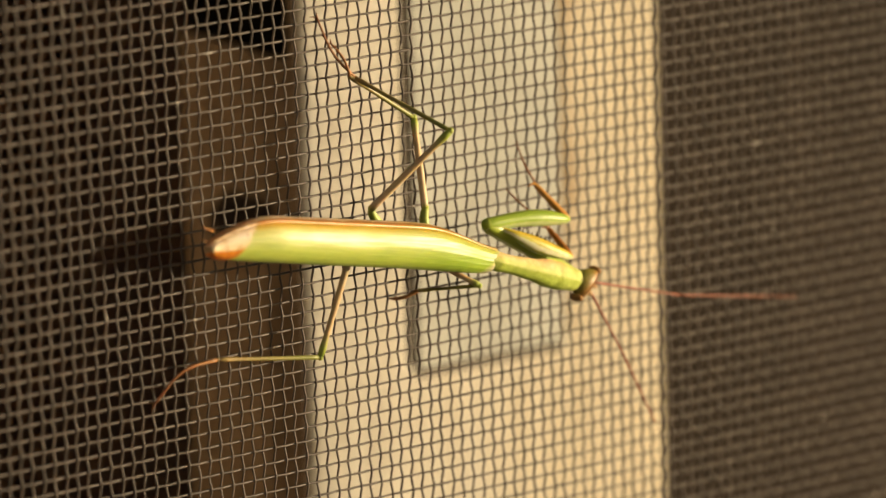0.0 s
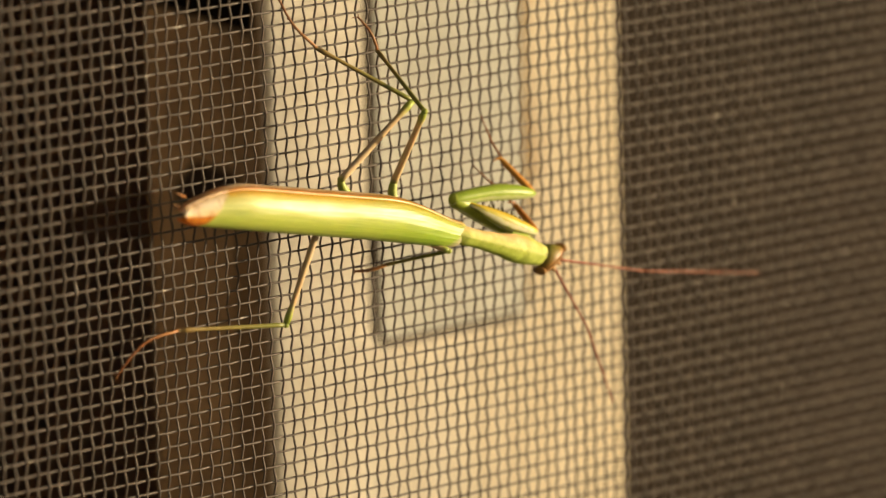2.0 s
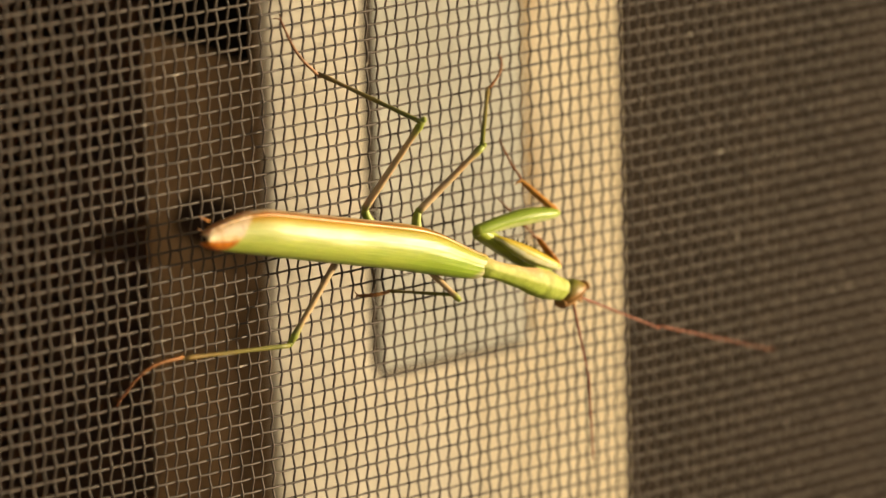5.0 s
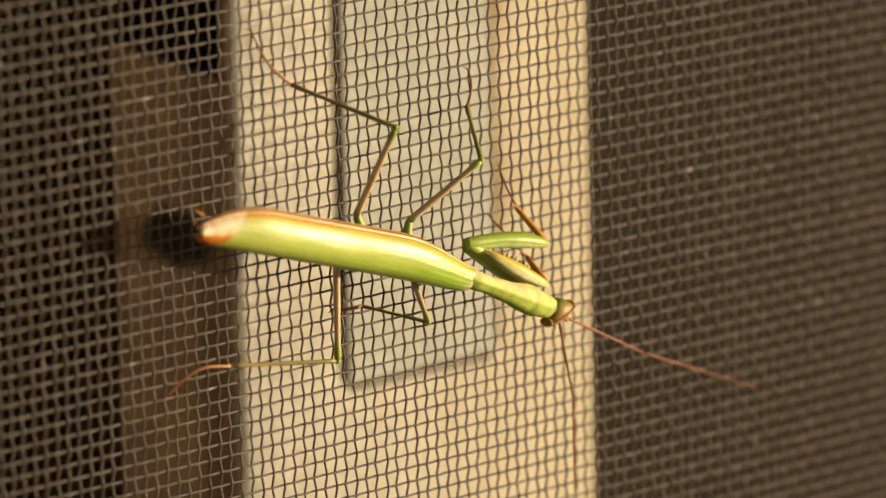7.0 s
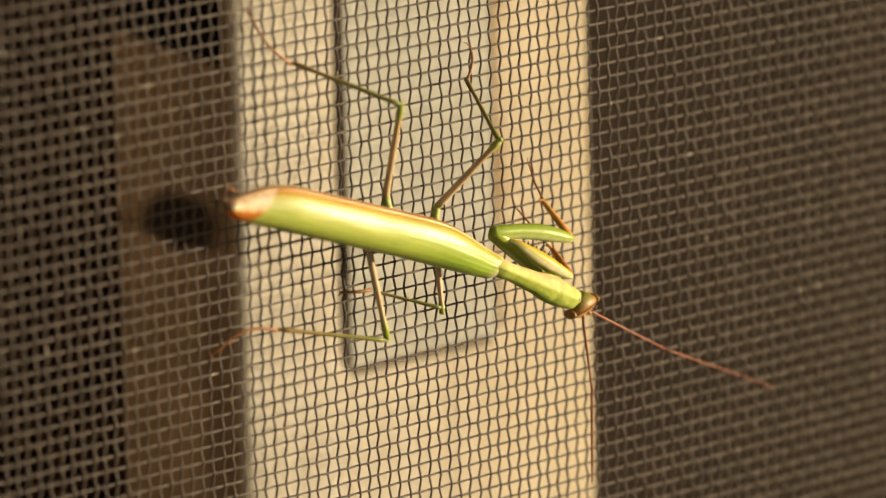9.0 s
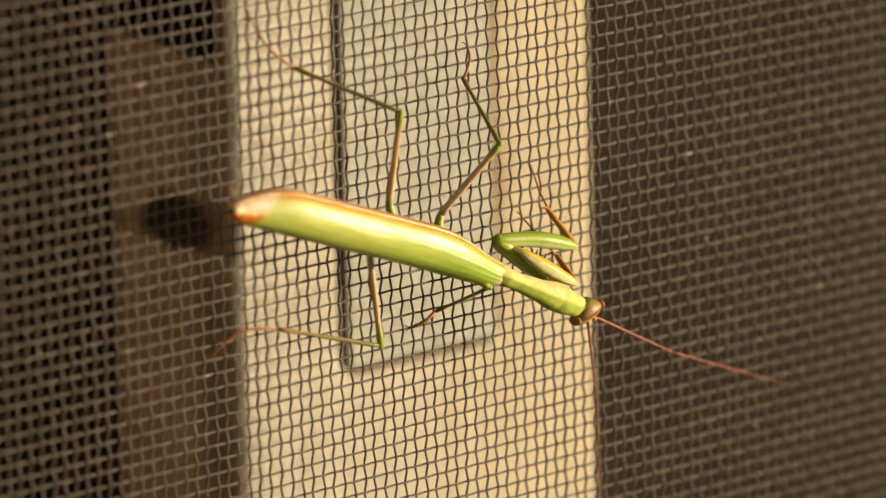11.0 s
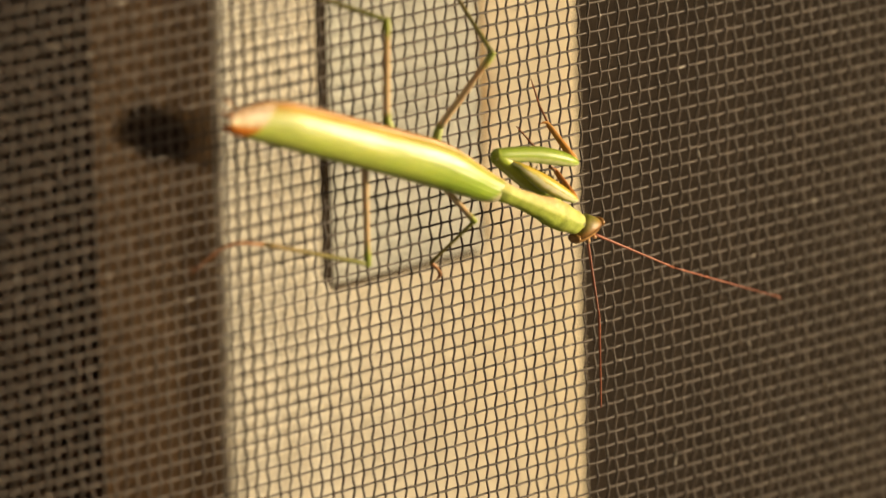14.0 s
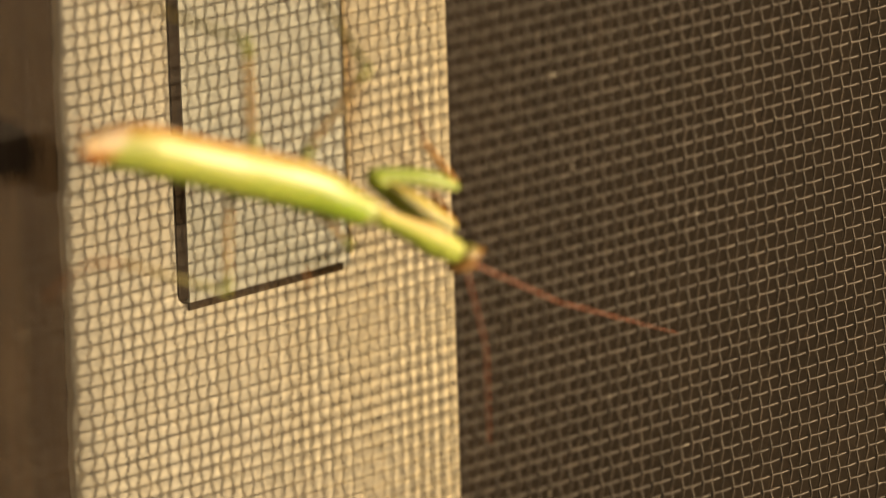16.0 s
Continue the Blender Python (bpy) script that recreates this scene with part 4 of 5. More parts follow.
def motions():
    for piece in SWING:
        walk(piece, [(0, raised(0)), (2, raised(1)), (3, raised(4)), (5.5, raised(10)), (6, raised(7)), (6.5, raised(4)),
                     (7.5, raised(2)), (8.5, raised(1)), (11, raised(0)), (16, raised(0))])
    walk(body, [(0, bone(-42.61, -7.50, 25.10, -22.89, -7.50, 21.72)), (0.5, bone(-42.17, -7.50, 24.97, -22.50, -7.50, 21.35)),
        (1, bone(-42.20, -7.50, 25.16, -22.55, -7.50, 21.43)), (1.5, bone(-41.69, -7.50, 24.42, -22.06, -7.50, 20.59)),
        (2, bone(-42.34, -7.50, 24.82, -22.71, -7.50, 20.98)), (2.5, bone(-41.92, -7.50, 24.95, -22.31, -7.50, 21.04)),
        (3, bone(-40.59, -7.50, 24.86, -20.99, -7.50, 20.90)), (5.5, bone(-39.27, -7.50, 26.28, -19.82, -7.50, 21.63)),
        (6, bone(-38.03, -7.50, 26.93, -18.59, -7.50, 22.24)), (6.5, bone(-33.45, -7.50, 27.17, -14.06, -7.50, 22.29)),
        (7, bone(-36.51, -7.50, 26.20, -17.32, -7.50, 20.56)), (7.5, bone(-36.25, -7.50, 26.43, -17.09, -7.50, 20.70)),
        (8, bone(-35.13, -7.50, 26.02, -15.98, -7.50, 20.24)), (8.5, bone(-33.82, -7.50, 25.68, -14.76, -7.50, 19.61)),
        (11, bone(-32.17, -7.50, 24.38, -13.29, -7.50, 17.77)), (11.5, bone(-31.78, -7.50, 24.35, -12.89, -7.50, 17.78)),
        (12, bone(-31.57, -7.50, 24.32, -12.68, -7.50, 17.75)), (12.5, bone(-31.84, -7.50, 24.52, -12.97, -7.50, 17.89)),
        (13, bone(-31.60, -7.50, 24.55, -12.75, -7.50, 17.88)), (13.5, bone(-30.85, -7.50, 24.46, -12.00, -7.50, 17.77)),
        (14, bone(-30.76, -7.50, 24.53, -11.97, -7.50, 17.66)), (14.5, bone(-28.15, -7.50, 24.17, -9.45, -7.50, 17.09)),
        (15, bone(-27.82, -7.50, 23.63, -9.05, -7.50, 16.73)), (15.5, bone(-28.34, -7.50, 24.12, -9.50, -7.50, 17.41)),
        (16, bone(-28.53, -7.50, 24.04, -9.73, -7.50, 17.23))])
    walk(pro, [(0, bone(-42.61, -7.50, 25.10, -23.56, -8.43, 19.06)), (0.5, bone(-42.17, -7.50, 24.97, -23.20, -8.43, 18.73)),
        (1, bone(-42.20, -7.50, 25.16, -23.19, -8.41, 19.01)), (1.5, bone(-41.69, -7.50, 24.42, -22.75, -8.43, 18.05)),
        (2, bone(-42.34, -7.50, 24.82, -23.36, -8.43, 18.58)), (2.5, bone(-41.92, -7.50, 24.95, -22.95, -8.42, 18.69)),
        (3, bone(-40.59, -7.50, 24.86, -21.66, -8.43, 18.48)), (5.5, bone(-39.27, -7.50, 26.28, -20.61, -8.44, 19.16)),
        (6, bone(-38.03, -7.50, 26.93, -19.36, -8.41, 19.84)), (6.5, bone(-33.45, -7.50, 27.17, -14.97, -8.40, 19.57)),
        (7, bone(-36.51, -7.50, 26.20, -18.26, -8.42, 18.06)), (7.5, bone(-36.25, -7.50, 26.43, -18.11, -8.42, 18.07)),
        (8, bone(-35.13, -7.50, 26.02, -17.07, -8.43, 17.47)), (8.5, bone(-33.82, -7.50, 25.68, -15.92, -8.46, 16.81)),
        (11, bone(-32.17, -7.50, 24.38, -14.15, -8.46, 15.76)), (11.5, bone(-31.78, -7.50, 24.35, -13.73, -8.46, 15.79)),
        (12, bone(-31.57, -7.50, 24.32, -13.48, -8.46, 15.86)), (12.5, bone(-31.84, -7.50, 24.52, -13.86, -8.45, 15.82)),
        (13, bone(-31.60, -7.50, 24.55, -13.62, -8.45, 15.84)), (13.5, bone(-30.85, -7.50, 24.46, -12.91, -8.45, 15.67)),
        (14, bone(-30.76, -7.50, 24.53, -12.89, -8.44, 15.59)), (14.5, bone(-28.15, -7.50, 24.17, -10.43, -8.43, 14.95)),
        (15, bone(-27.82, -7.50, 23.63, -10.29, -8.46, 14.06)), (15.5, bone(-28.34, -7.50, 24.12, -10.97, -8.42, 14.26)),
        (16, bone(-28.53, -7.50, 24.04, -11.10, -8.42, 14.29))])
    walk(head, [(0, bone(-30.04, -8.12, 21.11, -23.30, -8.57, 13.73)), (0.5, bone(-29.65, -8.11, 20.85, -23.25, -8.56, 13.17)),
        (1, bone(-29.66, -8.10, 21.10, -23.49, -8.54, 13.23)), (1.5, bone(-29.19, -8.11, 20.21, -23.41, -8.55, 12.07)),
        (2, bone(-29.81, -8.11, 20.70, -24.31, -8.54, 12.36)), (2.5, bone(-29.40, -8.11, 20.82, -24.25, -8.52, 12.26)),
        (3, bone(-28.10, -8.11, 20.65, -23.35, -8.52, 11.86)), (5.5, bone(-26.95, -8.12, 21.58, -23.19, -8.49, 12.32)),
        (6, bone(-25.71, -8.10, 22.25, -21.83, -8.47, 13.04)), (6.5, bone(-21.25, -8.10, 22.15, -17.52, -8.46, 12.89)),
        (7, bone(-24.47, -8.10, 20.83, -20.90, -8.48, 11.50)), (7.5, bone(-24.28, -8.10, 20.91, -20.83, -8.48, 11.54)),
        (8, bone(-23.21, -8.12, 20.38, -19.85, -8.50, 10.96)), (8.5, bone(-22.01, -8.13, 19.83, -18.82, -8.52, 10.36)),
        (11, bone(-20.27, -8.14, 18.69, -16.96, -8.53, 9.26)), (11.5, bone(-19.87, -8.13, 18.70, -16.51, -8.53, 9.29)),
        (12, bone(-19.63, -8.13, 18.73, -16.23, -8.53, 9.34)), (12.5, bone(-19.97, -8.13, 18.78, -16.70, -8.52, 9.34)),
        (13, bone(-19.73, -8.13, 18.80, -16.46, -8.52, 9.36)), (13.5, bone(-19.01, -8.13, 18.66, -15.78, -8.52, 9.21)),
        (14, bone(-18.97, -8.12, 18.63, -15.82, -8.51, 9.15)), (14.5, bone(-16.45, -8.11, 18.09, -13.45, -8.49, 8.55)),
        (15, bone(-16.25, -8.13, 17.31, -13.43, -8.53, 7.72)), (15.5, bone(-16.88, -8.11, 17.61, -14.22, -8.48, 7.97)),
        (16, bone(-17.03, -8.10, 17.60, -14.32, -8.48, 7.98))])
    walk(hind_near_femur, [(0, bone(-56.27, -4.90, 31.80, -51.23, -11.49, 39.77)), (0.5, bone(-55.76, -4.90, 31.84, -51.60, -11.68, 40.15)),
        (1, bone(-55.75, -4.90, 32.10, -52.15, -11.90, 40.49)), (1.5, bone(-55.20, -4.90, 31.43, -48.92, -9.67, 39.81)),
        (2, bone(-55.84, -4.90, 31.84, -47.06, -6.59, 39.07)), (2.5, bone(-55.40, -4.90, 32.01, -46.67, -6.14, 39.40)),
        (3, bone(-54.05, -4.90, 31.96, -46.04, -5.65, 40.18)), (5.5, bone(-52.48, -4.90, 33.85, -50.43, -11.53, 43.02)),
        (6, bone(-51.22, -4.90, 34.54, -49.58, -11.24, 43.99)), (6.5, bone(-46.56, -4.90, 34.90, -47.90, -10.27, 44.98)),
        (7, bone(-49.31, -4.90, 34.44, -49.45, -11.10, 44.12)), (7.5, bone(-49.01, -4.90, 34.74, -49.05, -10.87, 44.57)),
        (8, bone(-47.86, -4.90, 34.35, -48.47, -10.24, 44.52)), (8.5, bone(-46.43, -4.90, 34.20, -47.87, -9.56, 44.62)),
        (11, bone(-44.53, -4.90, 33.26, -46.84, -9.45, 43.56)), (11.5, bone(-44.16, -4.90, 33.21, -46.52, -9.10, 43.65)),
        (12, bone(-43.95, -4.90, 33.18, -46.26, -8.79, 43.75)), (12.5, bone(-44.19, -4.90, 33.42, -46.66, -9.08, 43.85)),
        (13, bone(-43.93, -4.90, 33.48, -46.66, -8.81, 43.94)), (13.5, bone(-43.18, -4.90, 33.39, -46.58, -8.28, 43.84)),
        (14, bone(-42.99, -4.90, 33.59, -45.91, -8.39, 44.15)), (14.5, bone(-40.28, -4.90, 33.37, -44.88, -7.33, 43.62)),
        (15, bone(-40.04, -4.90, 32.70, -44.72, -7.34, 42.92)), (15.5, bone(-40.66, -4.90, 33.06, -44.60, -8.25, 43.33)),
        (16, bone(-40.80, -4.90, 33.06, -44.50, -8.73, 43.25))])
    walk(hind_near_tibia, [(0, bone(-51.23, -11.49, 39.77, -55.05, -1.80, 44.65)), (0.5, bone(-51.60, -11.68, 40.15, -55.23, -1.80, 44.79)),
        (1, bone(-52.15, -11.90, 40.49, -55.41, -1.80, 44.92)), (1.5, bone(-48.92, -9.67, 39.81, -55.52, -1.80, 44.98)),
        (2, bone(-47.06, -6.59, 39.07, -55.64, -1.80, 45.04)), (2.5, bone(-46.67, -6.14, 39.40, -55.54, -1.80, 45.31)),
        (3, bone(-46.04, -5.65, 40.18, -55.44, -1.80, 45.58)), (5.5, bone(-50.43, -11.53, 43.02, -55.02, -1.80, 47.09)),
        (6, bone(-49.58, -11.24, 43.99, -54.92, -1.80, 47.81)), (6.5, bone(-47.90, -10.27, 44.98, -54.82, -1.80, 48.54)),
        (7, bone(-49.45, -11.10, 44.12, -54.90, -1.80, 48.14)), (7.5, bone(-49.05, -10.87, 44.57, -55.00, -1.80, 48.40)),
        (8, bone(-48.47, -10.24, 44.52, -55.10, -1.80, 48.65)), (8.5, bone(-47.87, -9.56, 44.62, -55.20, -1.80, 48.91)),
        (11, bone(-46.84, -9.45, 43.56, -54.05, -1.80, 48.22)), (11.5, bone(-46.52, -9.10, 43.65, -54.11, -1.80, 48.27)),
        (12, bone(-46.26, -8.79, 43.75, -54.17, -1.80, 48.32)), (12.5, bone(-46.66, -9.08, 43.85, -54.30, -1.80, 48.43)),
        (13, bone(-46.66, -8.81, 43.94, -54.54, -1.80, 48.52)), (13.5, bone(-46.58, -8.28, 43.84, -54.78, -1.80, 48.62)),
        (14, bone(-45.91, -8.39, 44.15, -54.36, -1.80, 48.33)), (14.5, bone(-44.88, -7.33, 43.62, -53.94, -1.80, 48.04)),
        (15, bone(-44.72, -7.34, 42.92, -53.49, -1.80, 47.89)), (15.5, bone(-44.60, -8.25, 43.33, -53.03, -1.80, 47.74)),
        (16, bone(-44.50, -8.73, 43.25, -52.58, -1.80, 47.59))])
    walk(hind_near_tarsus, [(0, bone(-55.05, -1.80, 44.65, -58.23, -0.35, 50.48)), (0.5, bone(-55.23, -1.80, 44.79, -58.43, -0.35, 50.76)),
        (1, bone(-55.41, -1.80, 44.92, -58.64, -0.35, 51.04)), (1.5, bone(-55.52, -1.80, 44.98, -58.25, -0.35, 50.00)),
        (2, bone(-55.64, -1.80, 45.04, -57.87, -0.35, 48.97)), (2.5, bone(-55.54, -1.80, 45.31, -57.83, -0.35, 49.08)),
        (3, bone(-55.44, -1.80, 45.58, -57.78, -0.35, 49.19)), (5.5, bone(-55.02, -1.80, 47.09, -58.61, -0.35, 53.12)),
        (6, bone(-54.92, -1.80, 47.81, -58.81, -0.35, 53.72)), (6.5, bone(-54.82, -1.80, 48.54, -59.02, -0.35, 54.31)),
        (7, bone(-54.90, -1.80, 48.14, -59.29, -0.35, 54.60)), (7.5, bone(-55.00, -1.80, 48.40, -59.39, -0.35, 54.76)),
        (8, bone(-55.10, -1.80, 48.65, -59.50, -0.35, 54.91)), (8.5, bone(-55.20, -1.80, 48.91, -59.61, -0.35, 55.07)),
        (11, bone(-54.05, -1.80, 48.22, -59.30, -0.35, 54.62)), (11.5, bone(-54.11, -1.80, 48.27, -59.27, -0.35, 54.66)),
        (12, bone(-54.17, -1.80, 48.32, -59.25, -0.35, 54.70)), (12.5, bone(-54.30, -1.80, 48.43, -59.19, -0.35, 54.83)),
        (13, bone(-54.54, -1.80, 48.52, -59.27, -0.35, 54.73)), (13.5, bone(-54.78, -1.80, 48.62, -59.35, -0.35, 54.64)),
        (14, bone(-54.36, -1.80, 48.33, -59.15, -0.35, 54.38)), (14.5, bone(-53.94, -1.80, 48.04, -58.96, -0.35, 54.12)),
        (15, bone(-53.49, -1.80, 47.89, -58.24, -0.35, 53.86)), (15.5, bone(-53.03, -1.80, 47.74, -57.52, -0.35, 53.60)),
        (16, bone(-52.58, -1.80, 47.59, -56.80, -0.35, 53.34))])
    walk(middle_near_femur, [(0, bone(-48.83, -4.90, 30.83, -47.10, -1.69, 39.60)), (0.5, bone(-48.33, -4.90, 30.78, -47.26, -5.57, 40.20)),
        (1, bone(-48.32, -4.90, 31.00, -49.59, -8.31, 39.77)), (1.5, bone(-47.78, -4.90, 30.29, -48.74, -9.43, 38.59)),
        (2, bone(-48.42, -4.90, 30.70, -48.86, -10.20, 38.57)), (2.5, bone(-47.99, -4.90, 30.85, -44.91, -9.49, 38.57)),
        (3, bone(-46.64, -4.90, 30.77, -39.03, -5.89, 36.36)), (5.5, bone(-45.11, -4.90, 32.40, -38.56, -8.18, 38.44)),
        (6, bone(-43.86, -4.90, 33.07, -37.18, -8.77, 38.61)), (6.5, bone(-39.21, -4.90, 33.36, -33.30, -9.81, 38.95)),
        (7, bone(-42.03, -4.90, 32.61, -36.04, -9.34, 38.50)), (7.5, bone(-41.74, -4.90, 32.87, -35.62, -9.41, 38.57)),
        (8, bone(-40.59, -4.90, 32.47, -34.78, -9.56, 38.37)), (8.5, bone(-39.19, -4.90, 32.21, -34.27, -9.79, 38.70)),
        (11, bone(-37.35, -4.90, 31.06, -33.57, -9.80, 38.27)), (11.5, bone(-36.98, -4.90, 31.03, -33.25, -9.80, 38.27)),
        (12, bone(-36.77, -4.90, 31.00, -33.01, -9.74, 38.26)), (12.5, bone(-37.01, -4.90, 31.22, -33.17, -9.85, 38.36)),
        (13, bone(-36.76, -4.90, 31.26, -33.13, -9.85, 38.51)), (13.5, bone(-36.01, -4.90, 31.16, -32.87, -9.88, 38.62)),
        (14, bone(-35.85, -4.90, 31.29, -33.21, -9.94, 38.90)), (14.5, bone(-33.16, -4.90, 30.99, -32.55, -10.09, 38.92)),
        (15, bone(-32.90, -4.90, 30.40, -30.92, -9.81, 38.29)), (15.5, bone(-33.49, -4.90, 30.83, -29.73, -9.70, 38.11)),
        (16, bone(-33.64, -4.90, 30.79, -30.35, -9.68, 38.31))])
    walk(middle_near_tibia, [(0, bone(-47.10, -1.69, 39.60, -55.65, -1.80, 44.79)), (0.5, bone(-47.26, -5.57, 40.20, -55.05, -1.80, 45.20)),
        (1, bone(-49.59, -8.31, 39.77, -54.45, -1.80, 45.61)), (1.5, bone(-48.74, -9.43, 38.59, -50.89, -1.80, 44.69)),
        (2, bone(-48.86, -10.20, 38.57, -47.32, -1.80, 43.77)), (2.5, bone(-44.91, -9.49, 38.57, -40.13, -1.80, 42.82)),
        (3, bone(-39.03, -5.89, 36.36, -33.19, -1.80, 43.38)), (5.5, bone(-38.56, -8.18, 38.44, -31.77, -1.80, 42.10)),
        (6, bone(-37.18, -8.77, 38.61, -31.34, -1.80, 42.78)), (6.5, bone(-33.30, -9.81, 38.95, -30.36, -1.80, 44.17)),
        (7, bone(-36.04, -9.34, 38.50, -30.63, -1.80, 42.24)), (7.5, bone(-35.62, -9.41, 38.57, -30.50, -1.80, 42.55)),
        (8, bone(-34.78, -9.56, 38.37, -30.36, -1.80, 42.85)), (8.5, bone(-34.27, -9.79, 38.70, -30.64, -1.80, 43.49)),
        (11, bone(-33.57, -9.80, 38.27, -30.79, -1.80, 43.59)), (11.5, bone(-33.25, -9.80, 38.27, -30.78, -1.80, 43.74)),
        (12, bone(-33.01, -9.74, 38.26, -30.76, -1.80, 43.90)), (12.5, bone(-33.17, -9.85, 38.36, -30.90, -1.80, 43.84)),
        (13, bone(-33.13, -9.85, 38.51, -31.03, -1.80, 44.05)), (13.5, bone(-32.87, -9.88, 38.62, -31.16, -1.80, 44.26)),
        (14, bone(-33.21, -9.94, 38.90, -30.74, -1.80, 44.16)), (14.5, bone(-32.55, -10.09, 38.92, -30.33, -1.80, 44.06)),
        (15, bone(-30.92, -9.81, 38.29, -29.46, -1.80, 44.10)), (15.5, bone(-29.73, -9.70, 38.11, -28.59, -1.80, 44.14)),
        (16, bone(-30.35, -9.68, 38.31, -29.01, -1.80, 44.31))])
    walk(middle_near_tarsus, [(0, bone(-55.65, -1.80, 44.79, -58.02, -0.35, 49.89)), (0.5, bone(-55.05, -1.80, 45.20, -57.61, -0.35, 49.09)),
        (1, bone(-54.45, -1.80, 45.61, -57.20, -0.35, 48.28)), (1.5, bone(-50.89, -1.80, 44.69, -53.31, -0.35, 48.35)),
        (2, bone(-47.32, -1.80, 43.77, -49.41, -0.35, 48.41)), (2.5, bone(-40.13, -1.80, 42.82, -40.52, -0.35, 47.42)),
        (3, bone(-33.19, -1.80, 43.38, -30.31, -0.35, 46.83)), (5.5, bone(-31.77, -1.80, 42.10, -28.01, -0.35, 45.36)),
        (6, bone(-31.34, -1.80, 42.78, -28.99, -0.35, 46.39)), (6.5, bone(-30.36, -1.80, 44.17, -28.87, -0.35, 46.31)),
        (7, bone(-30.63, -1.80, 42.24, -28.93, -0.35, 46.51)), (7.5, bone(-30.50, -1.80, 42.55, -28.87, -0.35, 46.55)),
        (8, bone(-30.36, -1.80, 42.85, -28.82, -0.35, 46.58)), (8.5, bone(-30.64, -1.80, 43.49, -28.95, -0.35, 46.89)),
        (11, bone(-30.79, -1.80, 43.59, -28.90, -0.35, 46.17)), (11.5, bone(-30.78, -1.80, 43.74, -28.92, -0.35, 46.39)),
        (12, bone(-30.76, -1.80, 43.90, -28.94, -0.35, 46.60)), (12.5, bone(-30.90, -1.80, 43.84, -29.23, -0.35, 46.50)),
        (13, bone(-31.03, -1.80, 44.05, -29.32, -0.35, 46.74)), (13.5, bone(-31.16, -1.80, 44.26, -29.41, -0.35, 46.98)),
        (14, bone(-30.74, -1.80, 44.16, -28.93, -0.35, 46.83)), (14.5, bone(-30.33, -1.80, 44.06, -28.45, -0.35, 46.68)),
        (15, bone(-29.46, -1.80, 44.10, -27.77, -0.35, 47.05)), (15.5, bone(-28.59, -1.80, 44.14, -27.08, -0.35, 47.43)),
        (16, bone(-29.01, -1.80, 44.31, -27.46, -0.35, 47.61))])
    walk(hind_far_femur, [(0, bone(-58.39, -4.50, 28.31, -62.07, -3.24, 17.48)), (0.5, bone(-57.92, -4.50, 28.37, -62.30, -3.48, 17.79)),
        (1, bone(-57.93, -4.50, 28.65, -62.54, -3.70, 18.14)), (1.5, bone(-57.40, -4.50, 27.99, -62.83, -3.91, 17.87)),
        (2, bone(-58.04, -4.50, 28.40, -63.07, -4.17, 18.07)), (2.5, bone(-57.61, -4.50, 28.58, -63.28, -4.32, 18.57)),
        (3, bone(-56.28, -4.50, 28.54, -63.45, -4.30, 19.55)), (5.5, bone(-54.82, -4.50, 30.50, -62.04, -3.51, 21.60)),
        (6, bone(-53.57, -4.50, 31.20, -61.56, -2.00, 23.32)), (6.5, bone(-48.94, -4.50, 31.58, -50.11, -4.55, 20.14)),
        (7, bone(-51.82, -4.50, 31.21, -51.75, -4.19, 19.72)), (7.5, bone(-51.54, -4.50, 31.53, -49.01, -5.05, 20.32)),
        (8, bone(-50.40, -4.50, 31.15, -46.41, -5.98, 20.47)), (8.5, bone(-49.01, -4.50, 31.03, -46.04, -5.40, 19.96)),
        (11, bone(-47.20, -4.50, 30.17, -45.63, -4.36, 18.78)), (11.5, bone(-46.82, -4.50, 30.12, -45.95, -4.59, 18.65)),
        (12, bone(-46.62, -4.50, 30.08, -46.26, -4.82, 18.59)), (12.5, bone(-46.86, -4.50, 30.34, -46.47, -4.83, 18.85)),
        (13, bone(-46.61, -4.50, 30.40, -46.28, -4.57, 18.90)), (13.5, bone(-45.86, -4.50, 30.31, -46.15, -4.29, 18.82)),
        (14, bone(-45.71, -4.50, 30.53, -45.26, -4.07, 19.05)), (14.5, bone(-43.03, -4.50, 30.34, -44.46, -3.76, 18.96)),
        (15, bone(-42.76, -4.50, 29.65, -43.37, -3.32, 18.23)), (15.5, bone(-43.35, -4.50, 29.99, -41.83, -2.84, 18.71)),
        (16, bone(-43.50, -4.50, 30.00, -43.22, -3.34, 18.56))])
